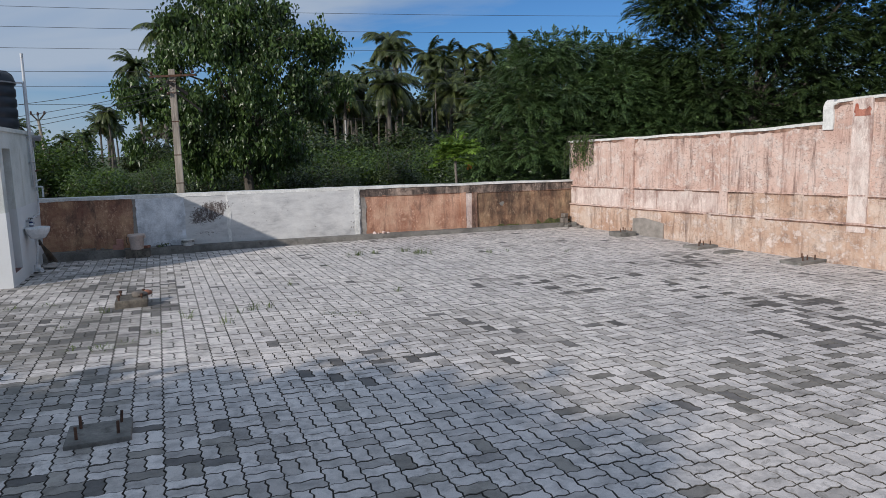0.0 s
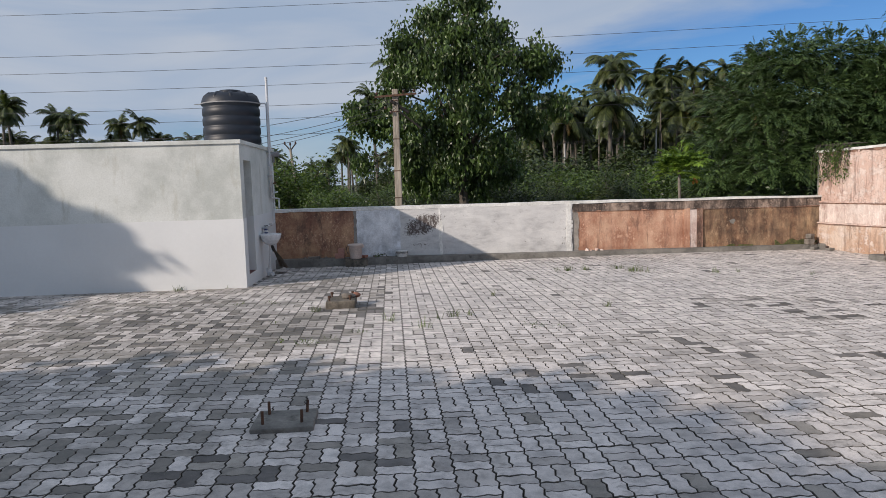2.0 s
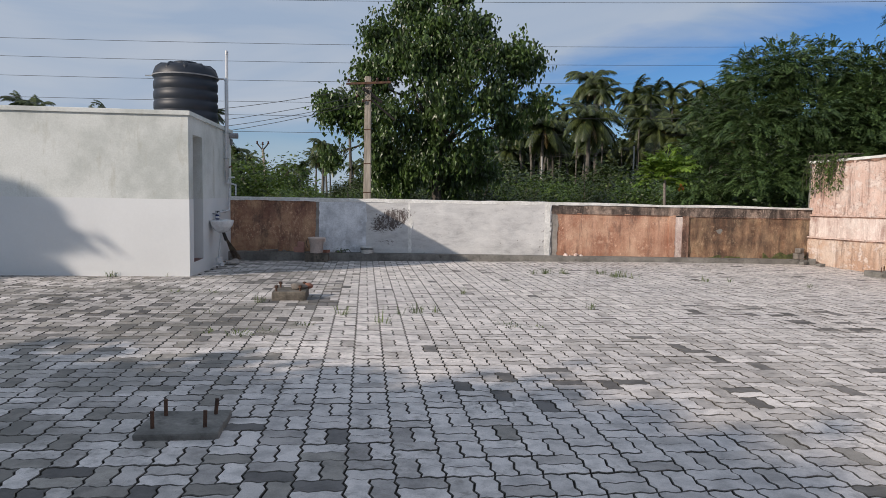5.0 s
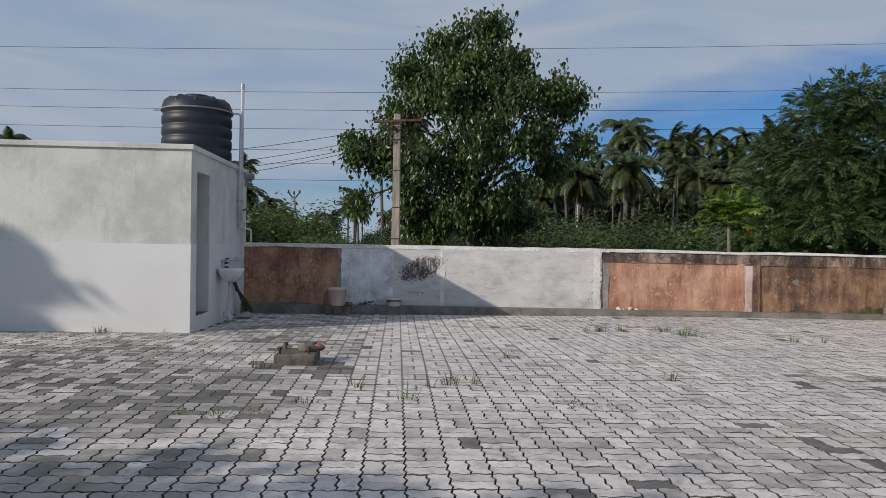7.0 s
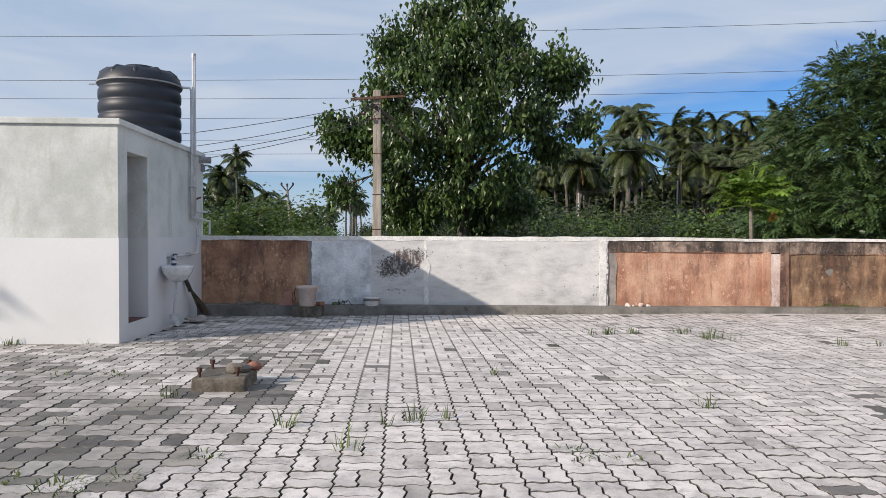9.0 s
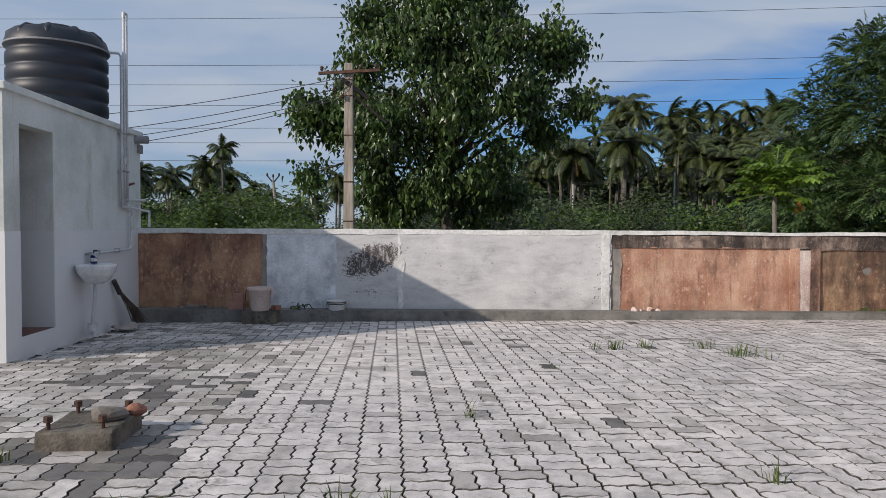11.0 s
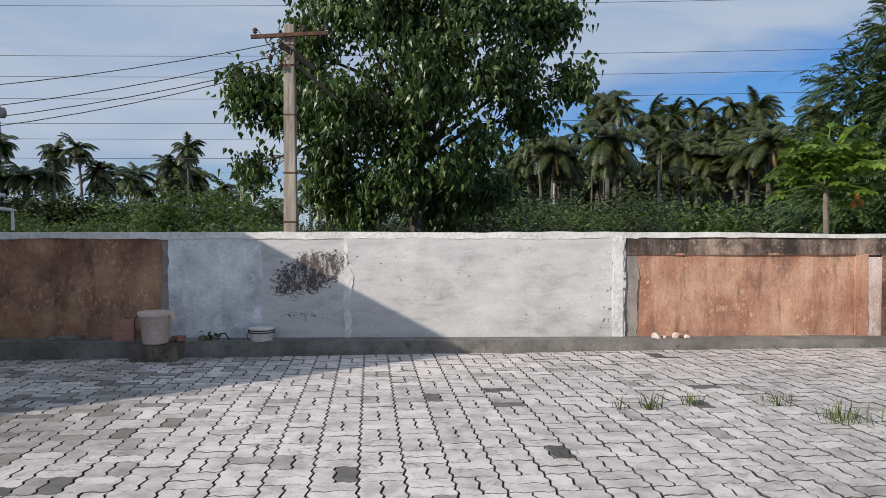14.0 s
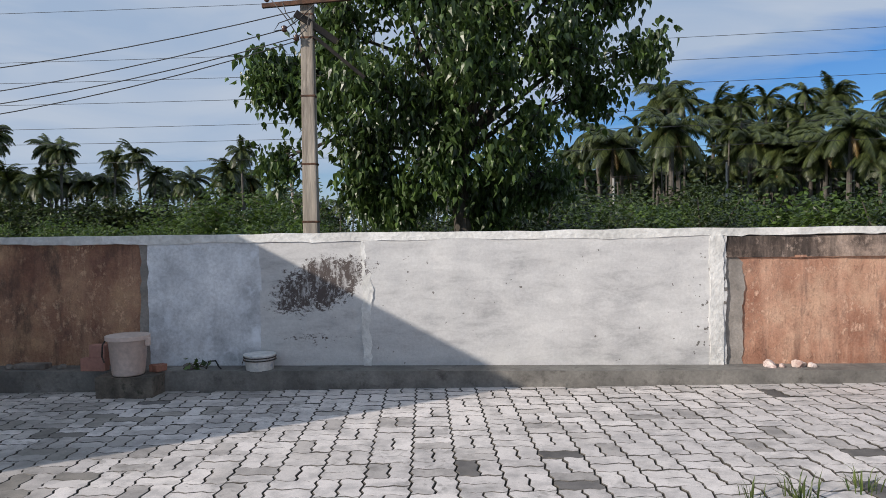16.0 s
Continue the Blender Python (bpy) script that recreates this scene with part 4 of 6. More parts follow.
def feather_sprays(rng, start, out, length, droop, pairs, leaf):
    """Drooping fern-like sprays: from each start a curved stalk set with two rows of narrow leaflets."""
    n = len(start)
    side = np.stack([-out[:, 1], out[:, 0], rng.normal(0, 0.35, n)], 1)
    side /= np.linalg.norm(side, axis=1)[:, None] + 1e-6
    verts = []
    for i in range(pairs):
        u = (i + 0.6) / pairs
        p = start + out * length * u
        p[:, 2] -= (droop * length[:, 0]) * u * u
        along = out * 1.0
        along[:, 2] -= 2 * droop * u
        along /= np.linalg.norm(along, axis=1)[:, None]
        k = leaf * (0.55 + 0.6 * math.sin(math.pi * (0.15 + 0.75 * u)))
        for sg in (1, -1):
            d = side * sg * 0.85 + along * 0.5 + rng.normal(0, 0.12, (n, 3))
            d[:, 2] -= 0.25
            w = along * k * 0.2
            verts.append(np.stack([p, p + d * k * 0.5 + w, p + d * k, p + d * k * 0.5 - w], 1))
    v = np.concatenate(verts).reshape(-1, 3)
    f = [(q, q + 1, q + 2, q + 3) for q in range(0, len(v), 4)]
    return v, f


def feather_tree(name, at, lobes, label, sprays=330, pairs=14, leaf=0.075, seed=3, material=None, height=2.2):
    rng = np.random.default_rng(seed)
    t = thing(name, pose(*at), label, "tree")
    wood = bmesh.new()
    tube([(0, 0, 0), (0.15, 0, 1.2), (-0.05, 0.1, 2.4), (0.1, 0, 3.6)], [0.22, 0.17, 0.13, 0.08], 9, wood)
    branching(rng, (0, 0, 0), height, 0.09, [(c, r, 5) for c, r in lobes], wood)
    part("trunk", wood, M_BARK, t)
    clouds = []
    for c, r in lobes:
        c = np.array(c)
        n = int(sprays * r * r)
        d = rng.normal(0, 1, (n, 3))
        d[:, 2] = np.abs(d[:, 2]) * 1.1 - 0.45
        d /= np.linalg.norm(d, axis=1)[:, None]
        start = c + d * r * rng.uniform(0.45, 0.92, (n, 1)) * np.array([1, 1, 0.85])
        out = d * np.array([1, 1, 0.7]) + np.array([0, 0, 0.22]) + rng.normal(0, 0.25, (n, 3))
        out /= np.linalg.norm(out, axis=1)[:, None]
        length = rng.uniform(0.26, 0.48, (n, 1)) * np.where(rng.random((n, 1)) < 0.08, 1.6, 1.0)
        clouds.append(feather_sprays(rng, start, out, length, 0.5, pairs, leaf))
        q = c + rng.normal(0, 0.34, (int(700 * r * r), 3)) * r * np.array([1, 1, 0.8])
        clouds.append(leaf_cloud(q, 0.13, 0.07, 0.3, rng, 0.1))
    off, vs, fs = 0, [], []
    for v, f in clouds:
        vs.append(v)
        fs.extend(tuple(i + off for i in g) for g in f)
        off += len(v)
    mesh_of("crown", np.concatenate(vs), fs, material or M_FEATHER, t, "fine feathery foliage in drooping sprays")["kind"] = "stuff"
    return t


ACACIA = [((-2.7, 0.2, 3.4), 0.75), ((-2.85, 0.3, 2.5), 0.8), ((-3.0, 0.3, 1.6), 0.85), ((-2.0, 0.0, 4.1), 0.85), ((-1.4, -0.2, 4.35), 0.95), ((-0.3, 0.2, 4.3), 1.1), ((1.0, 0.2, 4.1), 1.3),
          ((-2.2, -0.6, 3.0), 1.0), ((-1.2, -0.9, 3.2), 1.1), ((0.2, -1.0, 3.1), 1.3), ((-2.1, -0.9, 1.8), 1.0), ((-0.9, -1.2, 2.0), 1.1), ((0.6, -1.6, 2.1), 1.2), ((1.8, -1.0, 2.8), 1.4),
          ((2.2, 0.2, 3.6), 1.4), ((-2.7, 0.5, 0.9), 0.9), ((-1.7, -0.4, 0.9), 0.9), ((-0.4, 0.4, 1.2), 1.1)]
feather_tree("acacia_tree", (9.6, 18.6, -0.16), ACACIA, "spreading feathery thorn tree, grey-green drooping sprays", seed=5)
rs2 = np.random.default_rng(18)
TALL = [((x + rs2.normal(0, 0.25), 0.3 + rs2.normal(0, 0.7) - 0.3 * x, z + 0.15 * x + rs2.normal(0, 0.2)), rs2.uniform(1.1, 1.45))
        for x in (-2.2, -1.0, 0.2, 1.4, 2.6, 4.0) for z in (2.2, 3.3, 4.4, 5.6, 6.8)]
feather_tree("acacia_tree", (13.2, 16.2, -0.16), TALL, "tall dense dark green feathery tree beyond the wall", sprays=240, leaf=0.085, seed=8, material=M_DARKFEATHER, height=3.4)


# coconut palms
def palm_mesh(seed, fronds=26, length=3.3, pairs=46):
    rng = np.random.default_rng(seed)
    v, f = [], []
    for k in range(fronds):
        az = 2 * math.pi * k / fronds * 2.4 + rng.normal(0, 0.2)
        el = radians(58 - 108 * (k / fronds)) + rng.normal(0, 0.12)
        L = length * rng.uniform(0.8, 1.08)
        p, d = np.zeros(3), np.array([math.cos(az) * math.cos(el), math.sin(az) * math.cos(el), math.sin(el)])
        side = np.array([-math.sin(az), math.cos(az), 0])
        n = pairs
        prev = None
        for i in range(n + 1):
            u = i / n
            w = 0.05 * (1 - u) + 0.012
            a, b = len(v), len(v) + 1
            v += [p + side * w, p - side * w]
            if prev is not None:
                f.append((prev, prev + 1, b, a))
            prev = a
            if i > 1:
                ll = (0.78 * math.sin(math.pi * min(1, 0.12 + 0.85 * u)) + 0.1) * length / 3.4
                for sgn in (1, -1):
                    tip = p + side * sgn * ll * 0.75 + d * ll * 0.5 + np.array([0, 0, -ll * rng.uniform(0.35, 0.8)])
                    q = len(v)
                    v += [p + d * 0.05, p - d * 0.05, tip]
                    f.append((q, q + 1, q + 2))
            p = p + d * L / n
            d = d + np.array([0, 0, -2.1 / n * (0.35 + u)])
            d /= np.linalg.norm(d)
    return v, f


def make_palm(name, seed, height, lean, label, fronds=30, length=3.3, dry=6):
    rng = np.random.default_rng(seed)
    t = thing(name, pose(0, 0, 0), label, "palm tree")
    pts = [(lean * (u ** 1.6) * 1.0, 0.2 * lean * math.sin(3 * u), height * u) for u in np.linspace(0, 1, 9)]
    part("trunk", tube(pts, [0.2 - 0.09 * u for u in np.linspace(0, 1, 9)], 8), M_PALMBARK, t)
    v, f = palm_mesh(seed, fronds, length)
    top = np.array(pts[-1])
    mesh_of("crown", np.array(v) + top, f, M_PALM, t, "arching feather fronds")
    if dry:
        v, f = palm_mesh(seed + 50, dry, length * 0.7, 22)
        v = np.array(v)
        v[:, 2] = -np.abs(v[:, 2]) * 1.2 - 0.2
        v[:, :2] *= 0.6
        mesh_of("dry_fronds", v + top, f, M_DRYFROND, t, "hanging dry fronds")
    return t


palms = [make_palm("coconut_palm", 21, 11.0, 0.6, "tall coconut palm with arching fronds among the far trees", 36, 2.6),
         make_palm("coconut_palm", 22, 9.0, -1.2, "leaning coconut palm with arching fronds among the far trees", 36, 2.4),
         make_palm("coconut_palm", 23, 7.0, 0.3, "short coconut palm with arching fronds among the far trees", 34, 2.7)]
arecas = [make_palm("areca_palm", 31, 9.0, 0.15, "slender areca palm with a thin straight trunk", 12, 1.5, 0),
          make_palm("areca_palm", 32, 7.5, -0.2, "slender areca palm with a thin straight trunk", 10, 1.4, 0)]
for ob in arecas:
    for ch in ob.children:
        if ch.name.startswith("trunk"):
            c0 = [v.co.copy() for v in ch.data.vertices]
            for v in ch.data.vertices:
                u = v.co.z / (9.0 if ob is arecas[0] else 7.5)
                cx = (0.15 if ob is arecas[0] else -0.2) * max(0, u) ** 1.6
                v.co.x = cx + (v.co.x - cx) * 0.42
                v.co.y = v.co.y * 0.42


def plant(src, spots, group):
    """Sets one thing of a kind at its first spot and copies at the rest: x, y, scale, turn."""
    first = True
    for x, y, s, turn in spots:
        m = pose(x, y, -0.16, 0, 0, turn) @ Matrix.Scale(s, 4)
        if first:
            src.matrix_basis = m
            src["group"] = group
            sc = src.scale.copy()
            first = False
        else:
            src.scale = (1, 1, 1)
            copy_thing(src, m)
            src.scale = sc


rs = np.random.default_rng(77)
spots_a, spots_b, spots_c = [], [], []
# palms that stand clear against the sky: x, y, height of the crown; then the grove
for x, y, top in ((-21.3, 72, 9.5), (-30.6, 72, 9.5), (-34.3, 74, 9.6), (-37.5, 71, 10.0), (-45, 72, 12), (-41, 75, 10.8), (-43.2, 70, 11.2), (-5.4, 72, 15), (-7.1, 70, 11.2), (20.3, 72, 12.8), (22.8, 73, 12.7), (30.9, 72, 13.6),
                  (36.2, 72, 13.4), (28.1, 74, 12.6), (41, 70, 13), (44, 74, 13.6), (-49, 74, 10), (-54, 72, 11), (-58, 76, 10)):
    spots_a.append((x, y, top / 12.3, rs.uniform(0, 360)))
spots_b += [(18.1, 72, 1.42, 0), (12.8, 72, 0.98, 40), (24.7, 70, 1.08, 300), (-10.3, 72, 0.66, 90), (-27, 74, 0.62, 10), (-32, 76, 0.78, 200), (-25.8, 70, 0.62, 120)]
for x, top in ((-24.6, 5.7), (-22.6, 5.5), (-19.0, 4.7), (-36.3, 7.9), (-17, 4.5), (-14.5, 4.4), (-39, 7.6), (-43, 7.5), (-12.4, 4.6)):
    spots_c.append((x, rs.uniform(70, 78), top / 8.6, rs.uniform(0, 360)))
for i in range(38):
    spots_b.append((rs.uniform(8, 46), rs.uniform(60, 84), rs.uniform(0.7, 1.0), rs.uniform(0, 360)))
for i in range(16):
    spots_c.append((rs.uniform(-50, -22), rs.uniform(74, 86), rs.uniform(0.85, 1.05), rs.uniform(0, 360)))
for i in range(44):
    spots_c.append((rs.uniform(7, 44), rs.uniform(49, 68), rs.uniform(0.6, 1.0), rs.uniform(0, 360)))
for i in range(26):
    spots_c.append((rs.uniform(-42, 2), rs.uniform(105, 150), rs.uniform(0.75, 1.15), rs.uniform(0, 360)))
# keep the line of sight to the two service posts clear
def clear_of_posts(q):
    return not any(q[1] < 57 and abs(q[0] / (q[1] - 5) - s) < 0.05 for s in (0.18, 0.32))


spots_b, spots_c = [q for q in spots_b if clear_of_posts(q)], [q for q in spots_c if clear_of_posts(q)]
plant(palms[0], spots_a, "coconut palms")
plant(palms[1], spots_b, "coconut palms")
plant(palms[2], spots_c, "coconut palms")
plant(arecas[0], [(rs.uniform(12, 44), rs.uniform(56, 72), rs.uniform(0.75, 1.15), rs.uniform(0, 360)) for _ in range(36)], "areca palms")
plant(arecas[1], [(rs.uniform(9, 40), rs.uniform(56, 72), rs.uniform(0.75, 1.15), rs.uniform(0, 360)) for _ in range(30)], "areca palms")


# shrubs
def make_shrub(name, seed, material, label, n=1500, size=0.16, stems=7):
    rng = np.random.default_rng(seed)
    t = thing(name, pose(0, 0, 0), label, "shrub")
    wood = bmesh.new()
    clouds, tips = [], []
    for k in range(stems):
        a = rng.uniform(0, 2 * math.pi)
        tip = Vector((math.cos(a) * rng.uniform(0.3, 1.0), math.sin(a) * rng.uniform(0.3, 1.0), rng.uniform(0.7, 1.5)))
        tube([(0.05 * math.cos(a), 0.05 * math.sin(a), 0), tip * 0.55 + Vector((0, 0, 0.12)), tip], [0.03, 0.02, 0.006], 5, wood)
        tips.append(np.array(tip))
    for tip in tips:
        q = tip * rng.uniform(0.35, 1.0, (n // stems, 1)) + rng.normal(0, 0.24, (n // stems, 3))
        q[:, 2] = np.maximum(q[:, 2], 0.03)
        clouds.append(leaf_cloud(q, size, size * 0.6, 0.3, rng, 0.2))
    part("stem", wood, M_BARK, t)["kind"] = "stuff"
    v, f = join(clouds)
    mesh_of("foliage", v, f, material, t)["kind"] = "stuff"
    return t


shrub_a = make_shrub("shrub", 41, M_SHRUB, "bright green leafy shrub behind the wall", 2000, 0.135)
shrub_b = make_shrub("shrub", 42, M_SHRUB, "bright green leafy shrub behind the wall", 2000, 0.125)
shrub_c = make_shrub("thicket", 43, M_DARKSHRUB, "dark green thicket under the palms", 2600, 0.17, 9)
shrub_d = make_shrub("thicket", 44, M_DARKSHRUB, "dark green thicket of small leaves behind the wall", 6000, 0.075, 11)
sa, sb, sc_ = [], [], []
for i in range(55):
    sa.append((rs.uniform(-12, 14), rs.uniform(22, 40), rs.uniform(0.55, 0.95), rs.uniform(0, 360)))
for i in range(70):
    sb.append((rs.uniform(-30, 30), rs.uniform(34, 56), rs.uniform(0.6, 1.25), rs.uniform(0, 360)))
for i in range(34):
    sa.append((rs.uniform(3, 18), rs.uniform(26, 44), rs.uniform(0.8, 1.35), rs.uniform(0, 360)))
sb += [(-10.5, 38, 1.9, 20), (-9.0, 40, 2.0, 80), (-12.5, 40, 1.7, 200), (-7.5, 39, 1.5, 0)]
for i in range(70):
    sc_.append((rs.uniform(3, 44), rs.uniform(46, 80), rs.uniform(1.2, 2.4), rs.uniform(0, 360)))
for i in range(90):
    sc_.append((rs.uniform(-62, 4), rs.uniform(64, 100), rs.uniform(1.1, 2.2), rs.uniform(0, 360)))
for i in range(24):
    sc_.append((rs.uniform(-46, -27), rs.uniform(68, 84), rs.uniform(1.8, 2.8), rs.uniform(0, 360)))
for i in range(46):
    sc_.append((rs.uniform(0, 62), rs.uniform(84, 98), rs.uniform(3.6, 5.8), rs.uniform(0, 360)))
sd_ = [(-1.2, 22.6, 1.25, 0), (1.4, 23.0, 1.35, 100), (0.1, 24, 1.3, 40), (3.0, 25, 1.1, 10), (6.5, 20.5, 1.1, 60), (7.6, 19.6, 1.0, 200), (8.6, 22, 1.6, 20), (5.4, 26, 1.3, 30), (-2.6, 26, 1.0, 70), (11, 24, 2.2, 30), (14, 22, 2.4, 90), (16, 19.5, 2.6, 40), (18.5, 21, 3.0, 130), (12.6, 20, 2.3, 200), (20.5, 18, 3.0, 250), (17.5, 17.6, 2.4, 310)]
plant(shrub_a, sa, "shrubs behind the wall")
plant(shrub_b, sb, "shrubs behind the wall")
plant(shrub_c, sc_, "thickets under the palms")
plant(shrub_d, sd_, "thickets behind the wall")

# papaya tree just behind the far wall
def make_papaya():
    rng = np.random.default_rng(61)
    t = thing("papaya_tree", pose(4.68, 15.98, -0.16), "small papaya tree with lobed yellow-green leaves and orange fruit", "tree")
    part("trunk", tube([(0, 0, 0), (0.02, 0, 0.8), (-0.01, 0.01, 1.5), (0, 0, 2.05)], [0.042, 0.034, 0.03, 0.026], 8), M_STONE, t)
    stalks, vs, fs = bmesh.new(), [], []
    for k in range(96):
        az, el = 2 * math.pi * k * 0.382, radians(rng.uniform(-22, 80))
        L = rng.uniform(0.22, 0.62)
        root = Vector((0, 0, 2.02 - 0.3 * (1 - el)))
        root.z = 1.68 + 0.42 * (k / 96)
        tip = root + Vector((math.cos(az) * math.cos(el), math.sin(az) * math.cos(el), math.sin(el) * 0.65)) * L
        tube([root, root.lerp(tip, 0.5) + Vector((0, 0, 0.03)), tip], [0.012, 0.009, 0.006], 5, stalks)
        out = (tip - root).normalized()
        side = out.cross(Vector((0, 0, 1))).normalized()
        for lobe in range(9):
            a = radians(-120 + 30 * lobe)
            d = (out * math.cos(a) + side * math.sin(a)).normalized() - Vector((0, 0, 0.35))
            s = Vector((0, 0, 1)).cross(d).normalized() * 0.03
            ll = 0.155 * (1 - 0.25 * abs(lobe - 4) / 4) * rng.uniform(0.85, 1.15)
            b = len(vs)
            vs += [tip, tip + d * ll * 0.45 + s, tip + d * ll - Vector((0, 0, 0.03)), tip + d * ll * 0.45 - s, tip + d * ll * 0.75 + s * 1.3, tip + d * ll * 0.75 - s * 1.3]
            fs += [(b, b + 1, b + 3), (b + 1, b + 2, b + 3), (b + 1, b + 4, b + 2), (b + 3, b + 2, b + 5)]
    part("leaf_stalk", stalks, M_PAPAYA, t)
    mesh_of("leaves", [tuple(v) for v in vs], fs, M_PAPAYA, t, "deeply lobed leaves")["kind"] = "stuff"
    stem = part("fruit_stalk", tube([(0, 0, 1.7), (0.2, -0.03, 1.72), (0.31, -0.05, 1.6)], 0.008, 5), M_PAPAYA, t)
    for x, y, z in ((0.30, -0.05, 1.57), (0.33, -0.08, 1.51), (0.28, -0.02, 1.49)):
        part("fruit", lathe([(0.006, 0.0), (0.027, 0.02), (0.03, 0.05), (0.014, 0.08), (0.005, 0.085)], 10, at=(x, y, z)), M_FRUIT, stem, "ripe orange fruit", smooth=True)


make_papaya()

# creeper that hangs over the corner of the tall wall
rng = np.random.default_rng(91)
creeper = thing("creeper", pose(7.3, 14.75, 0), "green leafy twigs hanging over the corner of the pink wall", "climbing plant")
wood, pts = bmesh.new(), []
for k in range(22):
    u = rng.uniform(-0.2, 0.85)
    x, y = 0.156 * (0.2 + u) - 0.05, 0.35 - u * 0.9
    L = rng.uniform(0.25, 0.75)
    a = Vector((x + 0.25, y, 2.05))
    q = [a, Vector((x - 0.04, y, 2.06)), Vector((x - 0.1 - 0.05 * rng.random(), y + 0.05, 2.0 - L * 0.5)), Vector((x - 0.1, y + 0.08, 2.0 - L))]
    tube(q, [0.008, 0.007, 0.005, 0.003], 4, wood)
    for _ in range(46):
        f = rng.random()
        p = q[1].lerp(q[2], f * 2) if f < 0.5 else q[2].lerp(q[3], f * 2 - 1)
        pts.append(np.array(p) + rng.normal(0, 0.035, 3))
part("twig_tangle", wood, M_BARK, creeper)["kind"] = "stuff"
v, f = leaf_cloud(np.array(pts), 0.055, 0.028, 0.8, rng)
mesh_of("leaves", v, f, M_SHRUB, creeper)["kind"] = "stuff"

# unseen trees added on the sunward side, crowns shaped for the shadows they cast
ROUND = ((0.2, 0, 4.9), (1.2, -0.9, 4.6), (-0.5, 1.3, 4.7), (0.7, 0.8, 4.7), (1.7, -1.9, 4.2), (-1.1, 1.9, 4.2), (-0.8, -0.6, 4.4), (0.4, -1.6, 4.1), (-1.4, 0.5, 4.0))
UPRIGHT = ((0.75, 0, 4.9), (-0.2, 0, 5.4), (-0.9, 0, 5.8), (0.1, 0, 4.1), (0.35, 0, 3.4), (-1.0, 0.1, 4.6), (-1.8, 0.2, 5.4), (-1.5, 0, 3.8), (-2.4, 0, 4.7), (1.2, 0, 2.4), (2.0, 0, 2.5), (2.8, 0, 2.6))
for at, r, size, seed, lift, shape in (((-10.5, -1.05, -0.16), 1.05, 1.2, 15, 0.0, ROUND), ((-16.45, 5.9, -0.16), 1.0, 0.62, 16, 1.2, UPRIGHT), ((-12.7, -4.3, -0.16), 0.62, 0.75, 17, 2.4, ROUND)):
    rng = np.random.default_rng(seed)
    t = thing("shade_tree", pose(*at), "unseen leafy tree added to cast shade on the yard and block", "tree")
    wood = bmesh.new()
    tube([(0, 0, 0), (0.1, 0, 1.5), (0, 0.1, 3.0), (0, 0, 4.2 + lift)], [0.2, 0.17, 0.13, 0.07], 9, wood)
    lobes = [((r * x, r * y, z + lift), size, 12) for x, y, z in shape]
    tips = branching(rng, (0, 0, 0), 3.0, 0.12, lobes, wood)
    part("trunk", wood, M_BARK, t)
    pts = [np.array(c) + (np.array(tip) - np.array(c)) * rng.uniform(0.1, 1.05, (130, 1)) + rng.normal(0, 0.2, (130, 3)) for c, tip in tips]
    v, f = leaf_cloud(np.concatenate(pts), 0.34, 0.24, 0.5, rng)
    mesh_of("crown", v, f, M_LEAF, t)["kind"] = "stuff"

# ---- far posts ----
def make_post(x, y, z, r, name, label, lean=0.0):
    p = thing(name, pose(x, y, -0.16), label, "post")
    part("shaft", tube([(0, 0, 0), (lean, 0, z + 0.16)], [r * 1.15, r * 0.85], 8), M_PALEPOST, p)
    part("cap", box((lean - r * 1.3, -r * 1.3, z + 0.1), (lean + r * 1.3, r * 1.3, z + 0.2), 0.01), M_DARKIRON, p)
    return p


make_post(8.45, 53, 4.1, 0.075, "concrete_post", "pale concrete service post in the field")
make_post(15.2, 53, 4.95, 0.065, "concrete_post", "tall pale concrete service post in the field")
for dz in (0.0, -0.12):
    wire((8.45, 53, 4.1 + dz), (15.2, 53, 4.9 + dz), 0.15, 0.012, "service wires between the posts")
    wire((15.2, 53, 4.9 + dz), (27.0, 53.5, 4.4 + dz), 0.3, 0.012, "service wires between the posts")
yp = thing("forked_pole", pose(-13.3, 59.5, -0.16), "thin forked electricity pole leaning in the field", "utility pole")
part("shaft", tube([(0.45, 0, 0), (0, 0, 4.7)], [0.14, 0.1], 8), M_POLE, yp)
for s in (-1, 1):
    part("arm", tube([(0, 0, 4.6), (0.42 * s, 0, 5.1)], 0.06, 6), M_DARKIRON, yp)
    part("insulator", lathe([(0.03, 0), (0.1, 0.06), (0.06, 0.14), (0.09, 0.2), (0.03, 0.27)], 10, at=(0.45 * s, 0, 5.08)), M_PORCELAIN, yp)
part("insulator", lathe([(0.03, 0), (0.1, 0.06), (0.06, 0.14), (0.09, 0.2), (0.03, 0.27)], 10, at=(0, 0, 5.0)), M_PORCELAIN, yp)
part("top_spike", tube([(0, 0, 4.6), (0, 0, 5.05)], 0.04, 6), M_DARKIRON, yp)

# ---- plumbing and basin on the block's side wall ----
def on_block(x, y, z):
    return BL @ Matrix.Translation((x, y, z))


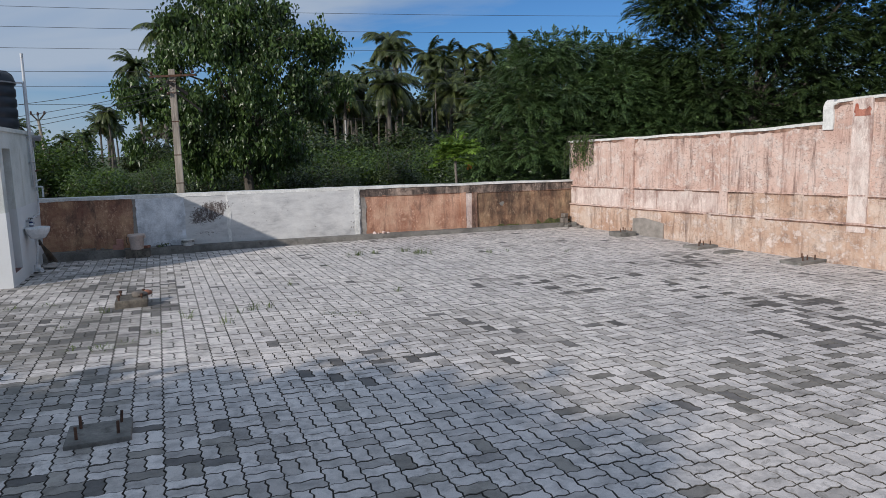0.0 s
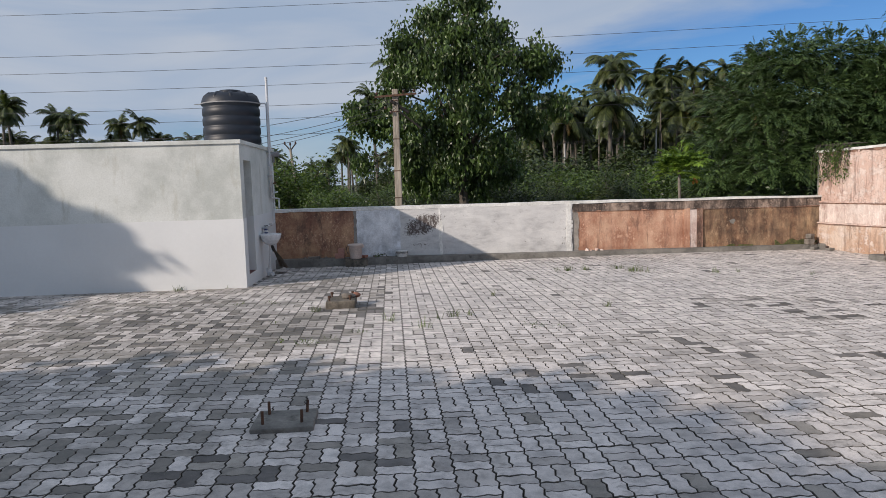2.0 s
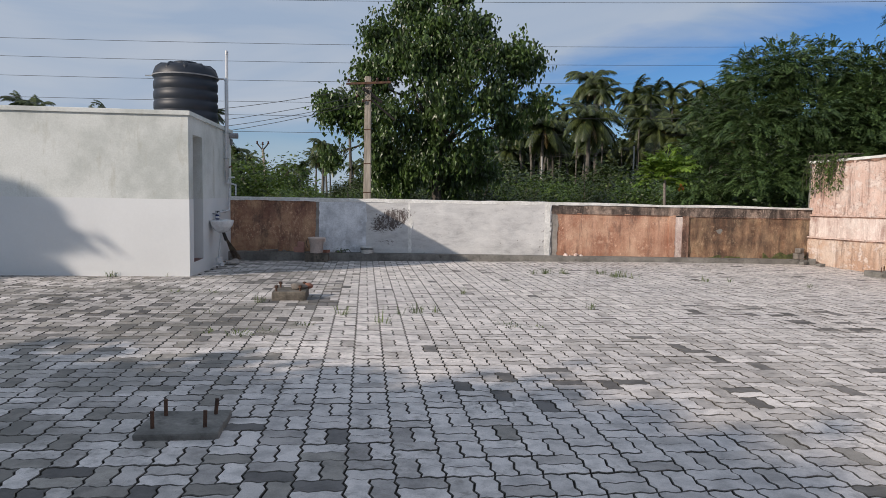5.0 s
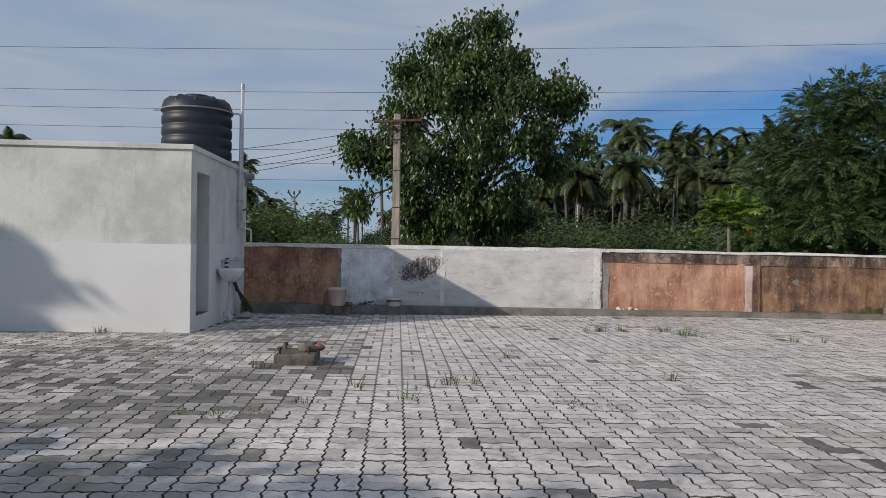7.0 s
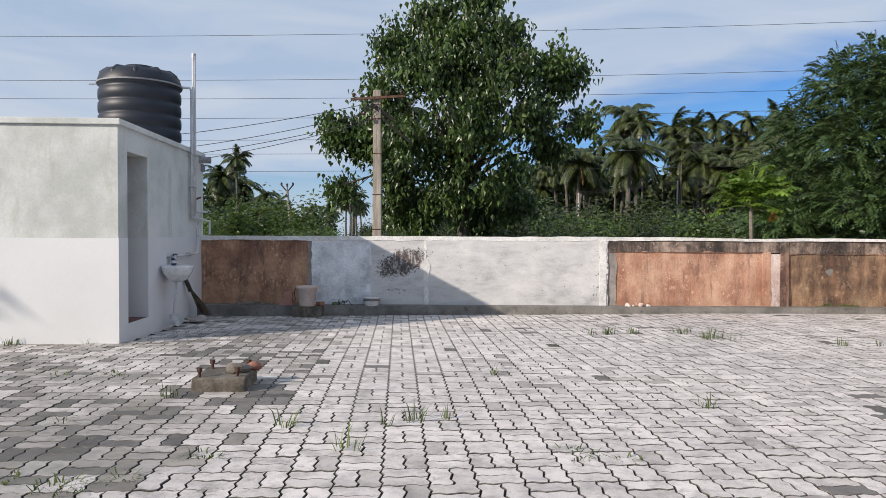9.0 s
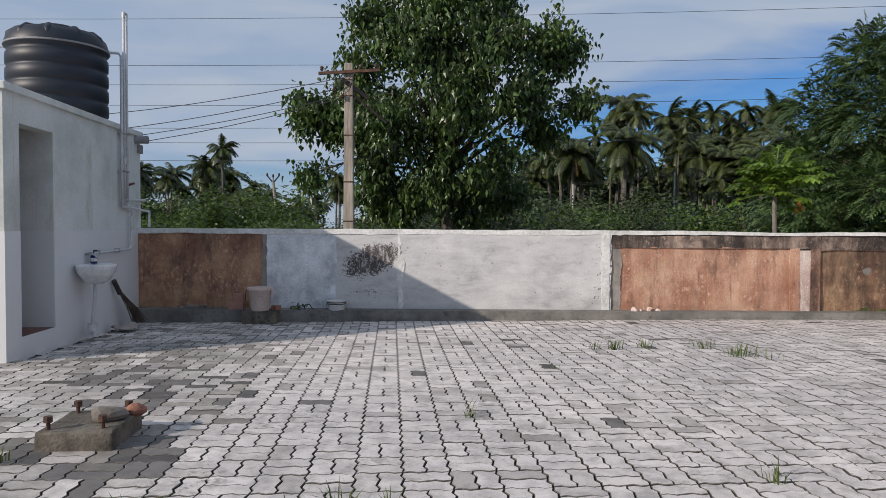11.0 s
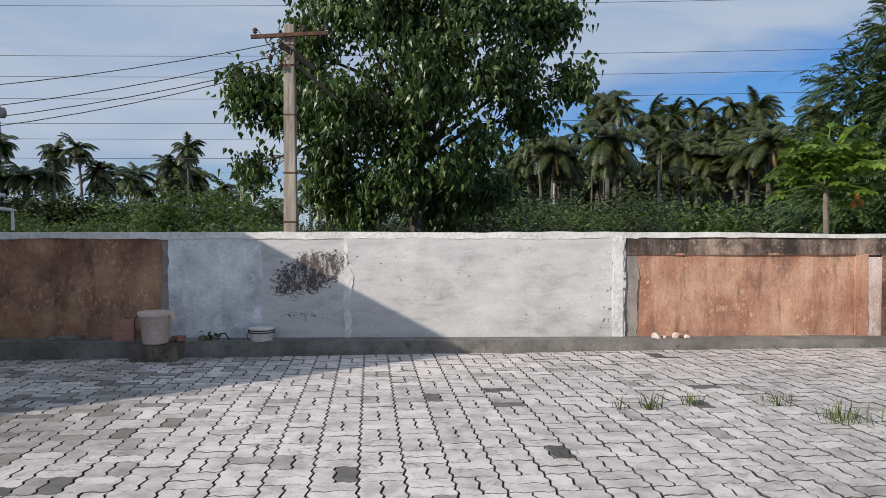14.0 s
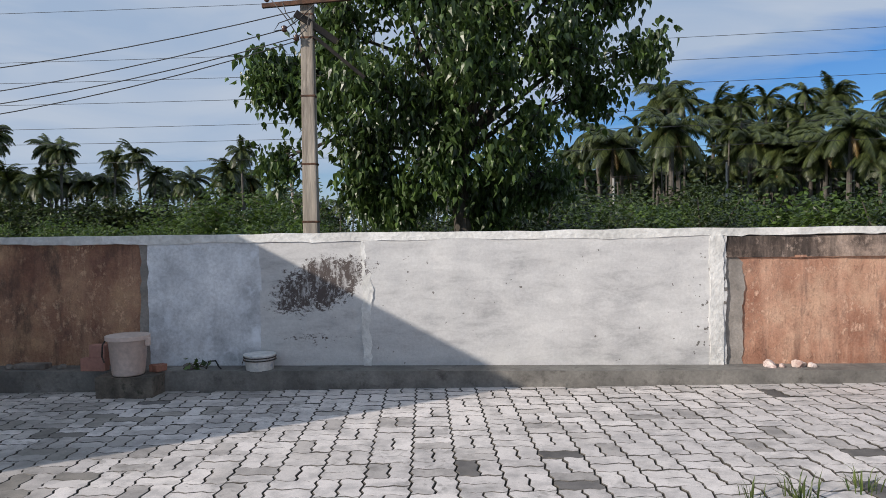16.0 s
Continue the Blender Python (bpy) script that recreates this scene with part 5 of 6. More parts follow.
pipes = thing("water_pipes", on_block(0, 0, 0), "pale plastic water pipes clipped up the side wall to the tank", "pipe")
for k, (u, top, low) in enumerate(((2.44, 3.12, 1.34), (2.52, 3.60, 1.34), (2.60, 3.58, 1.40))):
    part("riser", tube([(0.05, u, low), (0.05, u, top)], 0.017, 10), M_PVC, pipes, smooth=True)
    for z in (1.75, 2.2):
        part("clip", box((0.004, u - 0.026, z), (0.072, u + 0.026, z + 0.02), 0.004), M_STEEL, pipes)
    part("coupling", tube([(0.05, u, 1.95 - 0.1 * k), (0.05, u, 2.02 - 0.1 * k)], 0.023, 10), M_PVC, pipes)
part("top_elbow", tube([(0.05, 2.52, 3.58), (0.05, 2.52, 3.64), (0.05, 2.60, 3.65), (0.05, 2.60, 3.57)], 0.02, 8), M_PVC, pipes)
part("cross_pipe", tube([(0.05, 2.44, 1.34), (0.05, 2.9, 1.32), (0.05, 3.35, 1.30), (0.05, 3.35, 1.10)], 0.016, 8), M_PVC, pipes)
part("cross_pipe", tube([(0.05, 2.5, 1.42), (0.05, 3.2, 1.44)], 0.016, 8), M_PVC, pipes)
part("cross_pipe", tube([(0.05, 2.52, 1.34), (0.05, 2.68, 1.36), (0.05, 2.75, 1.26), (0.05, 2.70, 1.2), (0.05, 2.70, 0.86)], 0.014, 8), M_PVC, pipes)
part("feed_pipe", tube([(0.05, 2.70, 0.86), (0.05, 2.66, 0.83), (0.05, 1.56, 0.81)], 0.014, 8), M_PVC, pipes)
for u in (1.75, 2.3):
    part("clip", box((0.004, u - 0.012, 0.80), (0.066, u + 0.012, 0.85), 0.003), M_STEEL, pipes)
part("valve", rod((0.05, 2.60, 1.60), (0.11, 2.66, 1.63), 0.014), M_RUST, pipes, "small red valve handle")
part("tank_pipe", tube([(0.05, 2.44, 3.10), (0.03, 2.42, 3.14), (-0.25, 2.36, 3.14)], 0.016, 8), M_PVC, pipes)

over = thing("overflow_pipe", on_block(0, 0, 0), "grey plastic overflow pipe through the roof corner", "pipe")
part("spout", tube([(-0.3, 3.0, 2.2), (0.16, 3.0, 2.2)], 0.05, 14), M_PVCGREY, over, smooth=True)
part("bracket", box((-0.04, 3.06, 2.04), (0.03, 3.2, 2.15), 0.005), M_PVCGREY, over)
tagged(part("tank_rod", rod((-4.95, 14.2, 3.12), (-4.6, 14.25, 3.13), 0.012), M_STEEL), "thin metal inlet rod on the water tank", "rod")

basin = thing("wash_basin", on_block(0, 1.38, 0.66), "white ceramic wall basin on the block's side", "basin")
bm = bmesh.new()
n = 28
rings = []
for k, (s, z) in enumerate(((0.30, -0.15), (0.62, -0.12), (0.92, -0.03), (1.0, 0.03), (1.0, 0.05), (0.94, 0.052), (0.86, 0.02), (0.62, -0.07), (0.2, -0.10))):
    ring = []
    for i in range(n):
        a = 2 * math.pi * i / n
        x, y = 0.185 + 0.185 * s * math.cos(a), 0.23 * s * math.sin(a)
        if math.cos(a) < 0:
            y = 0.23 * s * max(-1, min(1, 1.25 * math.sin(a)))
        ring.append(bm.verts.new((max(0.004, x) if s > 0.5 else x, y, z)))
    rings.append(ring)
for a, b in zip(rings, rings[1:]):
    for i in range(n):
        bm.faces.new((a[i], a[(i + 1) % n], b[(i + 1) % n], b[i]))
bm.faces.new(rings[0][::-1])
bm.faces.new(rings[-1])
part("bowl", bm, M_CERAMIC, basin, smooth=True)
part("waste_pipe", tube([(0.16, 0, -0.13), (0.16, 0, -0.3), (0.13, 0.02, -0.5), (0.12, 0.03, -0.64)], 0.018, 8), M_PVC, basin, smooth=True)
part("drain_socket", tube([(0.12, 0.03, -0.69), (0.12, 0.03, -0.57)], [0.052, 0.05], 14), M_PVC, basin)
part("drain_spout", tube([(0.12, 0.03, -0.66), (0.2, -0.06, -0.67)], 0.035, 10), M_PVC, basin)
tap = thing("tap", on_block(0, 1.52, 0.81), "small metal wall tap over the basin", "tap")
part("body", tube([(0.0, 0, 0), (0.09, 0, 0), (0.12, 0, -0.02), (0.12, 0, -0.05)], 0.012, 8), M_STEEL, tap, smooth=True)
part("handle", box((0.05, -0.03, 0.014), (0.07, 0.03, 0.024), 0.004), M_STEEL, tap)
bot = thing("soap_bottle", on_block(0.07, 1.58, 0.712), "dark blue soap bottle with a black pump on the basin", "bottle")
part("body", lathe([(0.028, 0), (0.034, 0.006), (0.034, 0.075), (0.026, 0.09), (0.012, 0.098)], 16), M_BLUE, bot, smooth=True)
part("label", lathe([(0.0348, 0.02), (0.0352, 0.021), (0.0352, 0.055), (0.0348, 0.056)], 16), M_CERAMIC, bot, "pale label band")
part("pump", tube([(0, 0, 0.096), (0, 0, 0.135), (0.035, 0, 0.135)], 0.008, 6), M_BLACK, bot)

broom = thing("grass_broom", on_block(0.02, 2.28, -0.04), "old brown grass broom leaning against the white wall", "broom")
part("grip", tube([(0.02, -0.10, 0.52), (0.06, -0.02, 0.36)], [0.028, 0.03], 10), M_DARKIRON, broom)
bm = bmesh.new()
rg = random.Random(3)
for k in range(70):
    a = Vector((0.06 + rg.uniform(-0.015, 0.015), -0.02 + rg.uniform(-0.015, 0.015), 0.38))
    b = Vector((0.2 + rg.uniform(-0.07, 0.07), 0.22 + rg.uniform(-0.1, 0.1), 0.0))
    tube([a, a.lerp(b, 0.6) + Vector((rg.uniform(-0.01, 0.01), 0, 0.02)), b], [0.004, 0.004, 0.002], 3, bm)
part("bristles", bm, M_BROOM, broom)
bm = bmesh.new()
bmesh.ops.create_icosphere(bm, subdivisions=3, radius=0.13)
for v in bm.verts:
    v.co.z = max(0.0, v.co.z * 0.35)
    v.co += 0.05 * noise.noise_vector(v.co * 14)
    v.co.z = max(0.0, v.co.z)
rag = tagged(part("rag", bm, M_CLOTH, None, "", True), "crumpled greyish floor rag beside the broom", "cloth")
rag.matrix_basis = on_block(0.22, 2.05, -0.055)

# ---- things along the kerb ----
KZ = 0.07
ped = slab_grid(-2.34, -1.92, -0.2, 0.074, 14.74, 14.97, 0.06, 0.012, 93.0)
tagged(part("pedestal", roughen(ped, 0.008, 9), M_OLDCEMENT), "low dark cement step built against the kerb", "step")
bucket = thing("bucket", pose(-2.14, 14.84, 0.076), "faded pink plastic bucket with a handle on the cement step", "bucket")
part("body", lathe([(0.105, 0.0), (0.112, 0.012), (0.135, 0.255), (0.145, 0.262), (0.15, 0.285), (0.138, 0.287), (0.128, 0.25), (0.1, 0.02)], 32), M_BUCKET, bucket, smooth=True)
part("rim", lathe([(0.143, 0.255), (0.153, 0.258), (0.154, 0.288), (0.143, 0.29)], 32), M_BUCKET, bucket)
part("handle", tube([(-0.152, 0, 0.27), (-0.175, -0.03, 0.22), (-0.165, -0.06, 0.14), (-0.14, -0.075, 0.10)], 0.006, 6), M_DARKIRON, bucket)
part("handle_lug", box((0.135, -0.02, 0.21), (0.165, 0.02, 0.27), 0.006), M_BUCKET, bucket)
mug = thing("stepped_block", pose(-2.47, 15.0, KZ), "flat terracotta-coloured moulded block leaning by the bucket", "block")
part("body", box((-0.11, -0.035, 0.0), (0.08, 0.035, 0.1), 0.006), M_TERRA, mug)
part("raised_end", box((-0.04, -0.034, 0.1), (0.08, 0.034, 0.2), 0.006), M_TERRA, mug)
for x, s, rz in ((-1.99, 1.0, 15), (-1.96, 0.8, 60)):
    b = tagged(part("half_brick", roughen(box((-0.045, -0.03, 0), (0.045, 0.03, 0.05), 0.006), 0.006, 20), M_BRICK), "broken piece of red brick on the cement step", "brick", "broken bricks")
    b.matrix_basis = pose(x, 14.9 + 0.06 * s, 0.076, 0, 0, rz)
b = tagged(part("brick_slab", roughen(box((-0.12, -0.05, 0), (0.12, 0.05, 0.045), 0.008), 0.006, 14), M_STONE), "flat grey-brown stone slab on the kerb", "stone")
b.matrix_basis = pose(-3.02, 15.07, KZ, 0, 0, 4)
for x, y, s, rz in ((-2.78, 15.06, 0.035, 0), (-3.2, 15.07, 0.04, 40), (-1.78, 15.05, 0.04, 10), (2.52, 15.08, 0.045, 30), (2.6, 15.06, 0.026, 80), (2.73, 15.08, 0.05, 120), (2.81, 15.06, 0.028, 10)):
    bm = bmesh.new()
    bmesh.ops.create_icosphere(bm, subdivisions=2, radius=s)
    for v in bm.verts:
        v.co *= 1 + 0.7 * noise.noise(v.co * 26 + Vector((x * 9, 0, 0)))
        v.co.z = max(-0.2 * s, v.co.z * 0.85)
    o = tagged(part("rubble_stone", bm, M_PALEPINK if x > 0 else M_STONE), "pale broken plaster lump on the kerb" if x > 0 else "small grey stone on the kerb", "stone", "rubble on the kerb")
    o.matrix_basis = pose(x, y, KZ + 0.2 * s, 0, 0, rz)
tub = thing("paint_tub", pose(-1.23, 15.04, KZ - 0.004), "white plastic paint tub with rings and a blue smear", "bucket")
tub_body = part("body", lathe([(0.098, 0.0), (0.102, 0.008), (0.115, 0.11), (0.116, 0.115), (0.106, 0.115), (0.09, 0.012)], 28), M_PAINTTUB, tub, smooth=True)
for z in (0.075, 0.095, 0.112):
    part("ring", lathe([(0.112, z), (0.122, z + 0.002), (0.122, z + 0.008), (0.112, z + 0.01)], 28), M_DARKIRON if z < 0.1 else M_PAINTTUB, tub_body)
part("wire_handle", tube([(-0.12, 0, 0.09), (-0.13, -0.02, 0.05), (-0.11, -0.08, 0.03)], 0.003, 5), M_DARKIRON, tub)
junk = thing("plant_litter", pose(-1.72, 15.03, KZ), "dry twigs and torn black plastic on the kerb", "litter")
bm = bmesh.new()
for k in range(9):
    a = Vector((rg.uniform(-0.1, 0.04), rg.uniform(-0.03, 0.03), 0.006))
    b = a + Vector((rg.uniform(0.05, 0.14), rg.uniform(-0.02, 0.02), rg.uniform(0.0, 0.07)))
    tube([a, a.lerp(b, 0.5) + Vector((0, 0, 0.015)), b], [0.004, 0.003, 0.002], 4, bm)
part("twigs", bm, M_BROOM, junk)
v, f = leaf_cloud(np.random.default_rng(4).normal(0, 1, (14, 3)) * np.array([0.06, 0.015, 0.02]) + np.array([0.0, -0.02, 0.06]), 0.07, 0.035, 0.4, np.random.default_rng(6))
mesh_of("leaves", v, f, M_LEAF, junk, "few wilted green leaves")["kind"] = "stuff"
part("loop", tube([(0.08, 0, 0.004), (0.1, 0.01, 0.06), (0.15, 0.01, 0.065), (0.18, 0, 0.02), (0.2, 0, 0.004)], 0.007, 6), M_BLACK, junk)

# ---- bolted footings in the paving ----
def footing(x, y, sx, sy, h, bolts, label, rz=4.7, tall=0.1, mat=None):
    z = floor_z(y, x)
    t = thing("footing", pose(x, y, z, 0, 0, rz), label, "footing", "bolted footings")
    bm = box((-sx / 2, -sy / 2, -0.02), (sx / 2, sy / 2, h), 0.012)
    bmesh.ops.subdivide_edges(bm, edges=bm.edges[:], cuts=2, use_grid_fill=True)
    part("slab", roughen(bm, 0.008, 12, x), mat or M_CEMENT, t)
    for bx, by, dx in bolts:
        part("bolt", tube([(bx, by, h - 0.02), (bx + dx, by, h + tall)], 0.010, 8), M_RUST, t, "rusty anchor bolt")
    return t


footing(-1.39, 5.53, 0.40, 0.36, 0.035, ((-0.13, -0.1, 0), (0.12, -0.1, 0.004), (-0.12, 0.1, 0), (0.13, 0.1, 0.01)), "grey cement footing with four upright rusty bolts", tall=0.085)
st = footing(-1.68, 9.91, 0.37, 0.42, 0.10, (), "crumbling cement footing with rusted bolts and a stone on it", mat=M_OLDCEMENT)
for bx, by in ((-0.14, -0.16), (0.12, -0.15), (-0.13, 0.15), (0.14, 0.14)):
    bolt = part("bolt", tube([(bx, by, 0.09), (bx, by, 0.155)], 0.011, 8), M_RUST, st, "rusty anchor bolt")
    part("nut", tube([(bx, by, 0.135), (bx, by, 0.165)], 0.022, 6), M_RUST, bolt, "rusty nut")
for dx, dy, s, fl in ((0.05, -0.02, 0.07, 0.6), (0.15, 0.1, 0.042, 0.9)):
    bm = bmesh.new()
    bmesh.ops.create_icosphere(bm, subdivisions=2, radius=s)
    for v in bm.verts:
        v.co *= 1 + 0.35 * noise.noise(v.co * 14 + Vector((dx * 50, 0, 0)))
        v.co.z *= fl
        v.co.x *= 1.35
    o = tagged(part("loose_stone", bm, M_STONE if s > 0.06 else M_BRICK), "loose stone lying on the crumbling footing", "stone")
    o.matrix_basis = pose(-1.65 + dx, 9.94 + dy, floor_z(9.93, -1.6) + 0.10 + s * fl * 0.7, 0, 0, 20)
for x, y, sx in ((7.24, 12.97, 0.42), (7.55, 10.92, 0.5), (7.9, 8.95, 0.6)):
    footing(x, y, sx, 0.36, 0.045 if x > 7.3 else 0.09, ((-0.12, -0.08, 0), (0.02, -0.05, 0), (0.14, -0.09, 0.005), (0.1, 0.1, 0)), "weathered cement footing with bolts at the foot of the pink wall", 9, 0.075)
footing(7.6, 10.25, 0.45, 0.25, 0.02, (), "broken cement slab at the foot of the pink wall", 9)

# concrete blocks stacked in the corner
for x, y, z, s, rz in ((6.98, 15.06, KZ, (0.14, 0.14, 0.12), 8), (7.0, 15.07, KZ + 0.12, (0.11, 0.12, 0.1), 25), (7.12, 14.84, 0.0, (0.1, 0.12, 0.12), -10), (6.98, 14.86, 0.0, (0.16, 0.1, 0.06), 30), (7.16, 14.62, 0.0, (0.12, 0.12, 0.05), 15)):
    o = tagged(part("concrete_lump", roughen(box((-s[0] / 2, -s[1] / 2, 0), (s[0] / 2, s[1] / 2, s[2]), 0.012), 0.012, 15, x), M_STONE if z else M_CEMENT), "broken concrete block piled in the wall corner", "block", "blocks in the corner")
    o.matrix_basis = pose(x, y, z if z else floor_z(y, x), 0, 0, rz)


# ---- weeds in the joints ----
def tuft(x, y, n, height, spread, seed, flower=False):
    rg = np.random.default_rng(seed)
    vs, fs = [], []
    for k in range(n):
        az, r = rg.uniform(0, 2 * math.pi), spread * rg.random() ** 0.7
        p = np.array([r * math.cos(az), r * math.sin(az), 0.0])
        d = np.array([math.cos(az + rg.normal(0, 0.6)), math.sin(az + rg.normal(0, 0.6)), 0.0])
        h = height * rg.uniform(0.4, 1.1)
        lean = rg.uniform(0.15, 0.75) if height > 0.08 else rg.uniform(0.8, 2.0)
        s = np.array([-d[1], d[0], 0]) * rg.uniform(0.002, 0.0045)
        b = len(vs)
        m = p + d * h * lean * 0.4 + np.array([0, 0, h * 0.6])
        e = p + d * h * lean + np.array([0, 0, h * max(0.12, 1 - 0.3 * lean - 0.15 * max(0.0, lean - 0.75))])
        vs += [p - s, p + s, m + s * 0.8, m - s * 0.8, e]
        fs += [(b, b + 1, b + 2, b + 3), (b + 3, b + 2, b + 4)]
    t = thing("weed_tuft", pose(x, y, floor_z(y, x) - 0.008), "tuft of green grass weeds growing from a paving joint" if n > 25 else "few thin grass blades growing from a paving joint", "weed", "weeds in the paving")
    mesh_of("grass", vs, fs, M_GRASS, t)["kind"] = "stuff"


TUFTS = [(1.75, 12.85, 40, 0.13, 0.07), (2.62, 12.95, 46, 0.12, 0.13), (2.78, 12.5, 64, 0.14, 0.13), (2.05, 12.95, 30, 0.12, 0.07), (1.08, 11.93, 24, 0.05, 0.09), (2.95, 12.35, 26, 0.10, 0.13), (1.55, 12.85, 14, 0.12, 0.05),
         (-1.73, 7.84, 70, 0.06, 0.11), (-1.25, 8.33, 60, 0.05, 0.09), (0.61, 8.39, 70, 0.05, 0.12), (-0.98, 8.85, 16, 0.13, 0.06), (-0.56, 8.44, 20, 0.17, 0.07), (-0.24, 8.99, 22, 0.14, 0.06), (0.31, 10.4, 14, 0.12, 0.04),
         (3.93, 12.01, 18, 0.12, 0.06), (-2.69, 10.31, 40, 0.06, 0.1), (-1.52, 7.97, 40, 0.05, 0.09), (1.63, 9.38, 16, 0.12, 0.05), (-3.11, 10.23, 18, 0.08, 0.06), (-3.85, 12.02, 16, 0.09, 0.05), (-4.61, 11.98, 30, 0.12, 0.1),
         (-0.05, 9.05, 14, 0.11, 0.04), (-0.4, 8.9, 10, 0.12, 0.04), (-1.95, 9.55, 20, 0.12, 0.06), (-2.3, 8.9, 20, 0.07, 0.05), (4.3, 12.0, 14, 0.11, 0.05), (5.2, 11.5, 16, 0.1, 0.05), (0.85, 8.3, 30, 0.04, 0.07), (-2.0, 7.95, 36, 0.05, 0.08)]
for k, (x, y, n, h, s) in enumerate(TUFTS):
    tuft(x, y, n if h > 0.1 else round(n * 0.55), h, s, 200 + k)

# ---- paving ----
CELL = 0.214
W = CELL / 2
TURN = radians(4.7)
PIV = Vector((-0.2, 9.0))


def zig(s):
    """Offset of a zigzag joint over one half cell, s from 0 to 1."""
    return (0.0, 0.072, -0.072)[s]


def unit_edge(ax, i, j, rev):
    """Three points along a half-cell edge of the joint grid, without its end."""
    pts = []
    for s, u in ((0, 0.0), (1, 0.34), (2, 0.66)):
        off = zig(s) * W
        pts.append((i * W + u * W, j * W + off) if ax == 0 else (i * W + off, j * W + u * W))
    end = (i * W + W, j * W) if ax == 0 else (i * W, j * W + W)
    return (pts if not rev else [end] + pts[:0:-1])


def paver_outline(i, j, horizontal):
    a, b = (2, 1) if horizontal else (1, 2)
    o = []
    for k in range(a):
        o += unit_edge(0, i + k, j, False)
    for k in range(b):
        o += unit_edge(1, i + a, j + k, False)
    for k in reversed(range(a)):
        o += unit_edge(0, i + k, j + b, True)
    for k in reversed(range(b)):
        o += unit_edge(1, i, j + k, True)
    return np.array(o)


def paver_parts(horizontal):
    """Local vertices and faces of one piece: chamfered top, worn edge and sides."""
    o = paver_outline(0, 0, horizontal)
    c = o.mean(0)
    n = len(o)
    t = np.roll(o, -1, 0) - np.roll(o, 1, 0)
    t /= np.linalg.norm(t, axis=1)[:, None]
    inward = np.stack([-t[:, 1], t[:, 0]], 1)
    gap = o + inward * 0.0034
    top = o + inward * 0.0066
    v = [(*p, -0.022) for p in gap] + [(*p, -0.0035) for p in gap] + [(*p, 0.0) for p in top]
    f = [tuple(range(2 * n, 3 * n))]
    for k in range(n):
        m = (k + 1) % n
        f += [(k, m, n + m, n + k), (n + k, n + m, 2 * n + m, 2 * n + k)]
    v = np.array(v)
    v[:, :2] -= c
    return v, f, c


PV = {h: paver_parts(h) for h in (True, False)}
# clusters of darker pavers; those near x -4 to -2.5 also paint in tree shade
PATCHES = [(-2.2, 8.9, 1.1, 0.75), (-1.5, 9.6, 0.6, 0.9), (-1.75, 11.05, 0.75, 1.0), (-2.35, 11.5, 0.7, 0.9), (1.9, 7.4, 0.7, 0.5), (1.6, 6.3, 0.6, 0.5), (2.25, 6.6, 0.6, 0.5), (3.2, 9.4, 0.8, 0.35), (3.9, 8.95, 0.8, 0.4),
           (5.1, 8.7, 0.9, 0.4), (6.5, 9.8, 0.9, 0.5), (5.7, 7.0, 1.0, 0.6), (5.3, 5.9, 0.9, 0.5), (3.3, 6.6, 0.5, 0.4), (-1.5, 4.6, 0.6, 0.3), (-0.6, 5.2, 0.7, 0.25), (0.6, 6.3, 0.6, 0.25), (2.0, 8.4, 0.3, 0.6), (-3.6, 9.7, 1.4, 0.4), (-3.2, 8.6, 1.3, 0.5), (-4.2, 9.2, 1.5, 0.45), (-2.7, 8.1, 0.9, 0.45)]
TONES = ("light", "grey", "dark", "soiled")
prng = random.Random(5)


def paver_tone(x, y):
    p = 0.007 + 0.03 * max(0.0, noise.noise(Vector((x * 0.5, y * 0.5, 3.0))))
    for px, py, r, k in PATCHES:
        d = math.hypot(x - px, (y - py)) / r
        p = max(p, k * max(0.0, 1 - d * d))
    q = prng.random()
    if q < p * 0.5:
        return 2
    g = 0.07 + 0.5 * p + (0.22 if y < 8 else 0.0) * max(0.0, min(1.0, 0.5 + 1.4 * noise.noise(Vector((x * 0.35, y * 0.35, 9.0))))) + (0.34 if x < -1.2 else 0)
    # brown-grey pavers: dirt, and tree shade on the block's side put into the colour
    dirt_and_shade = (0.26 if 6.6 < y < 10.5 else 0.2) * max(0.0, min(1.0, (-0.9 - x) / 1.0)) + (0.12 if y < 5.5 else 0.0)
    dirt_and_shade *= max(0.2, 1.0 + 1.6 * noise.noise(Vector((x * 0.6, y * 0.9, 21.0))))
    if prng.random() < dirt_and_shade:
        return 3
    return 1 if q < p * 0.5 + g else 0


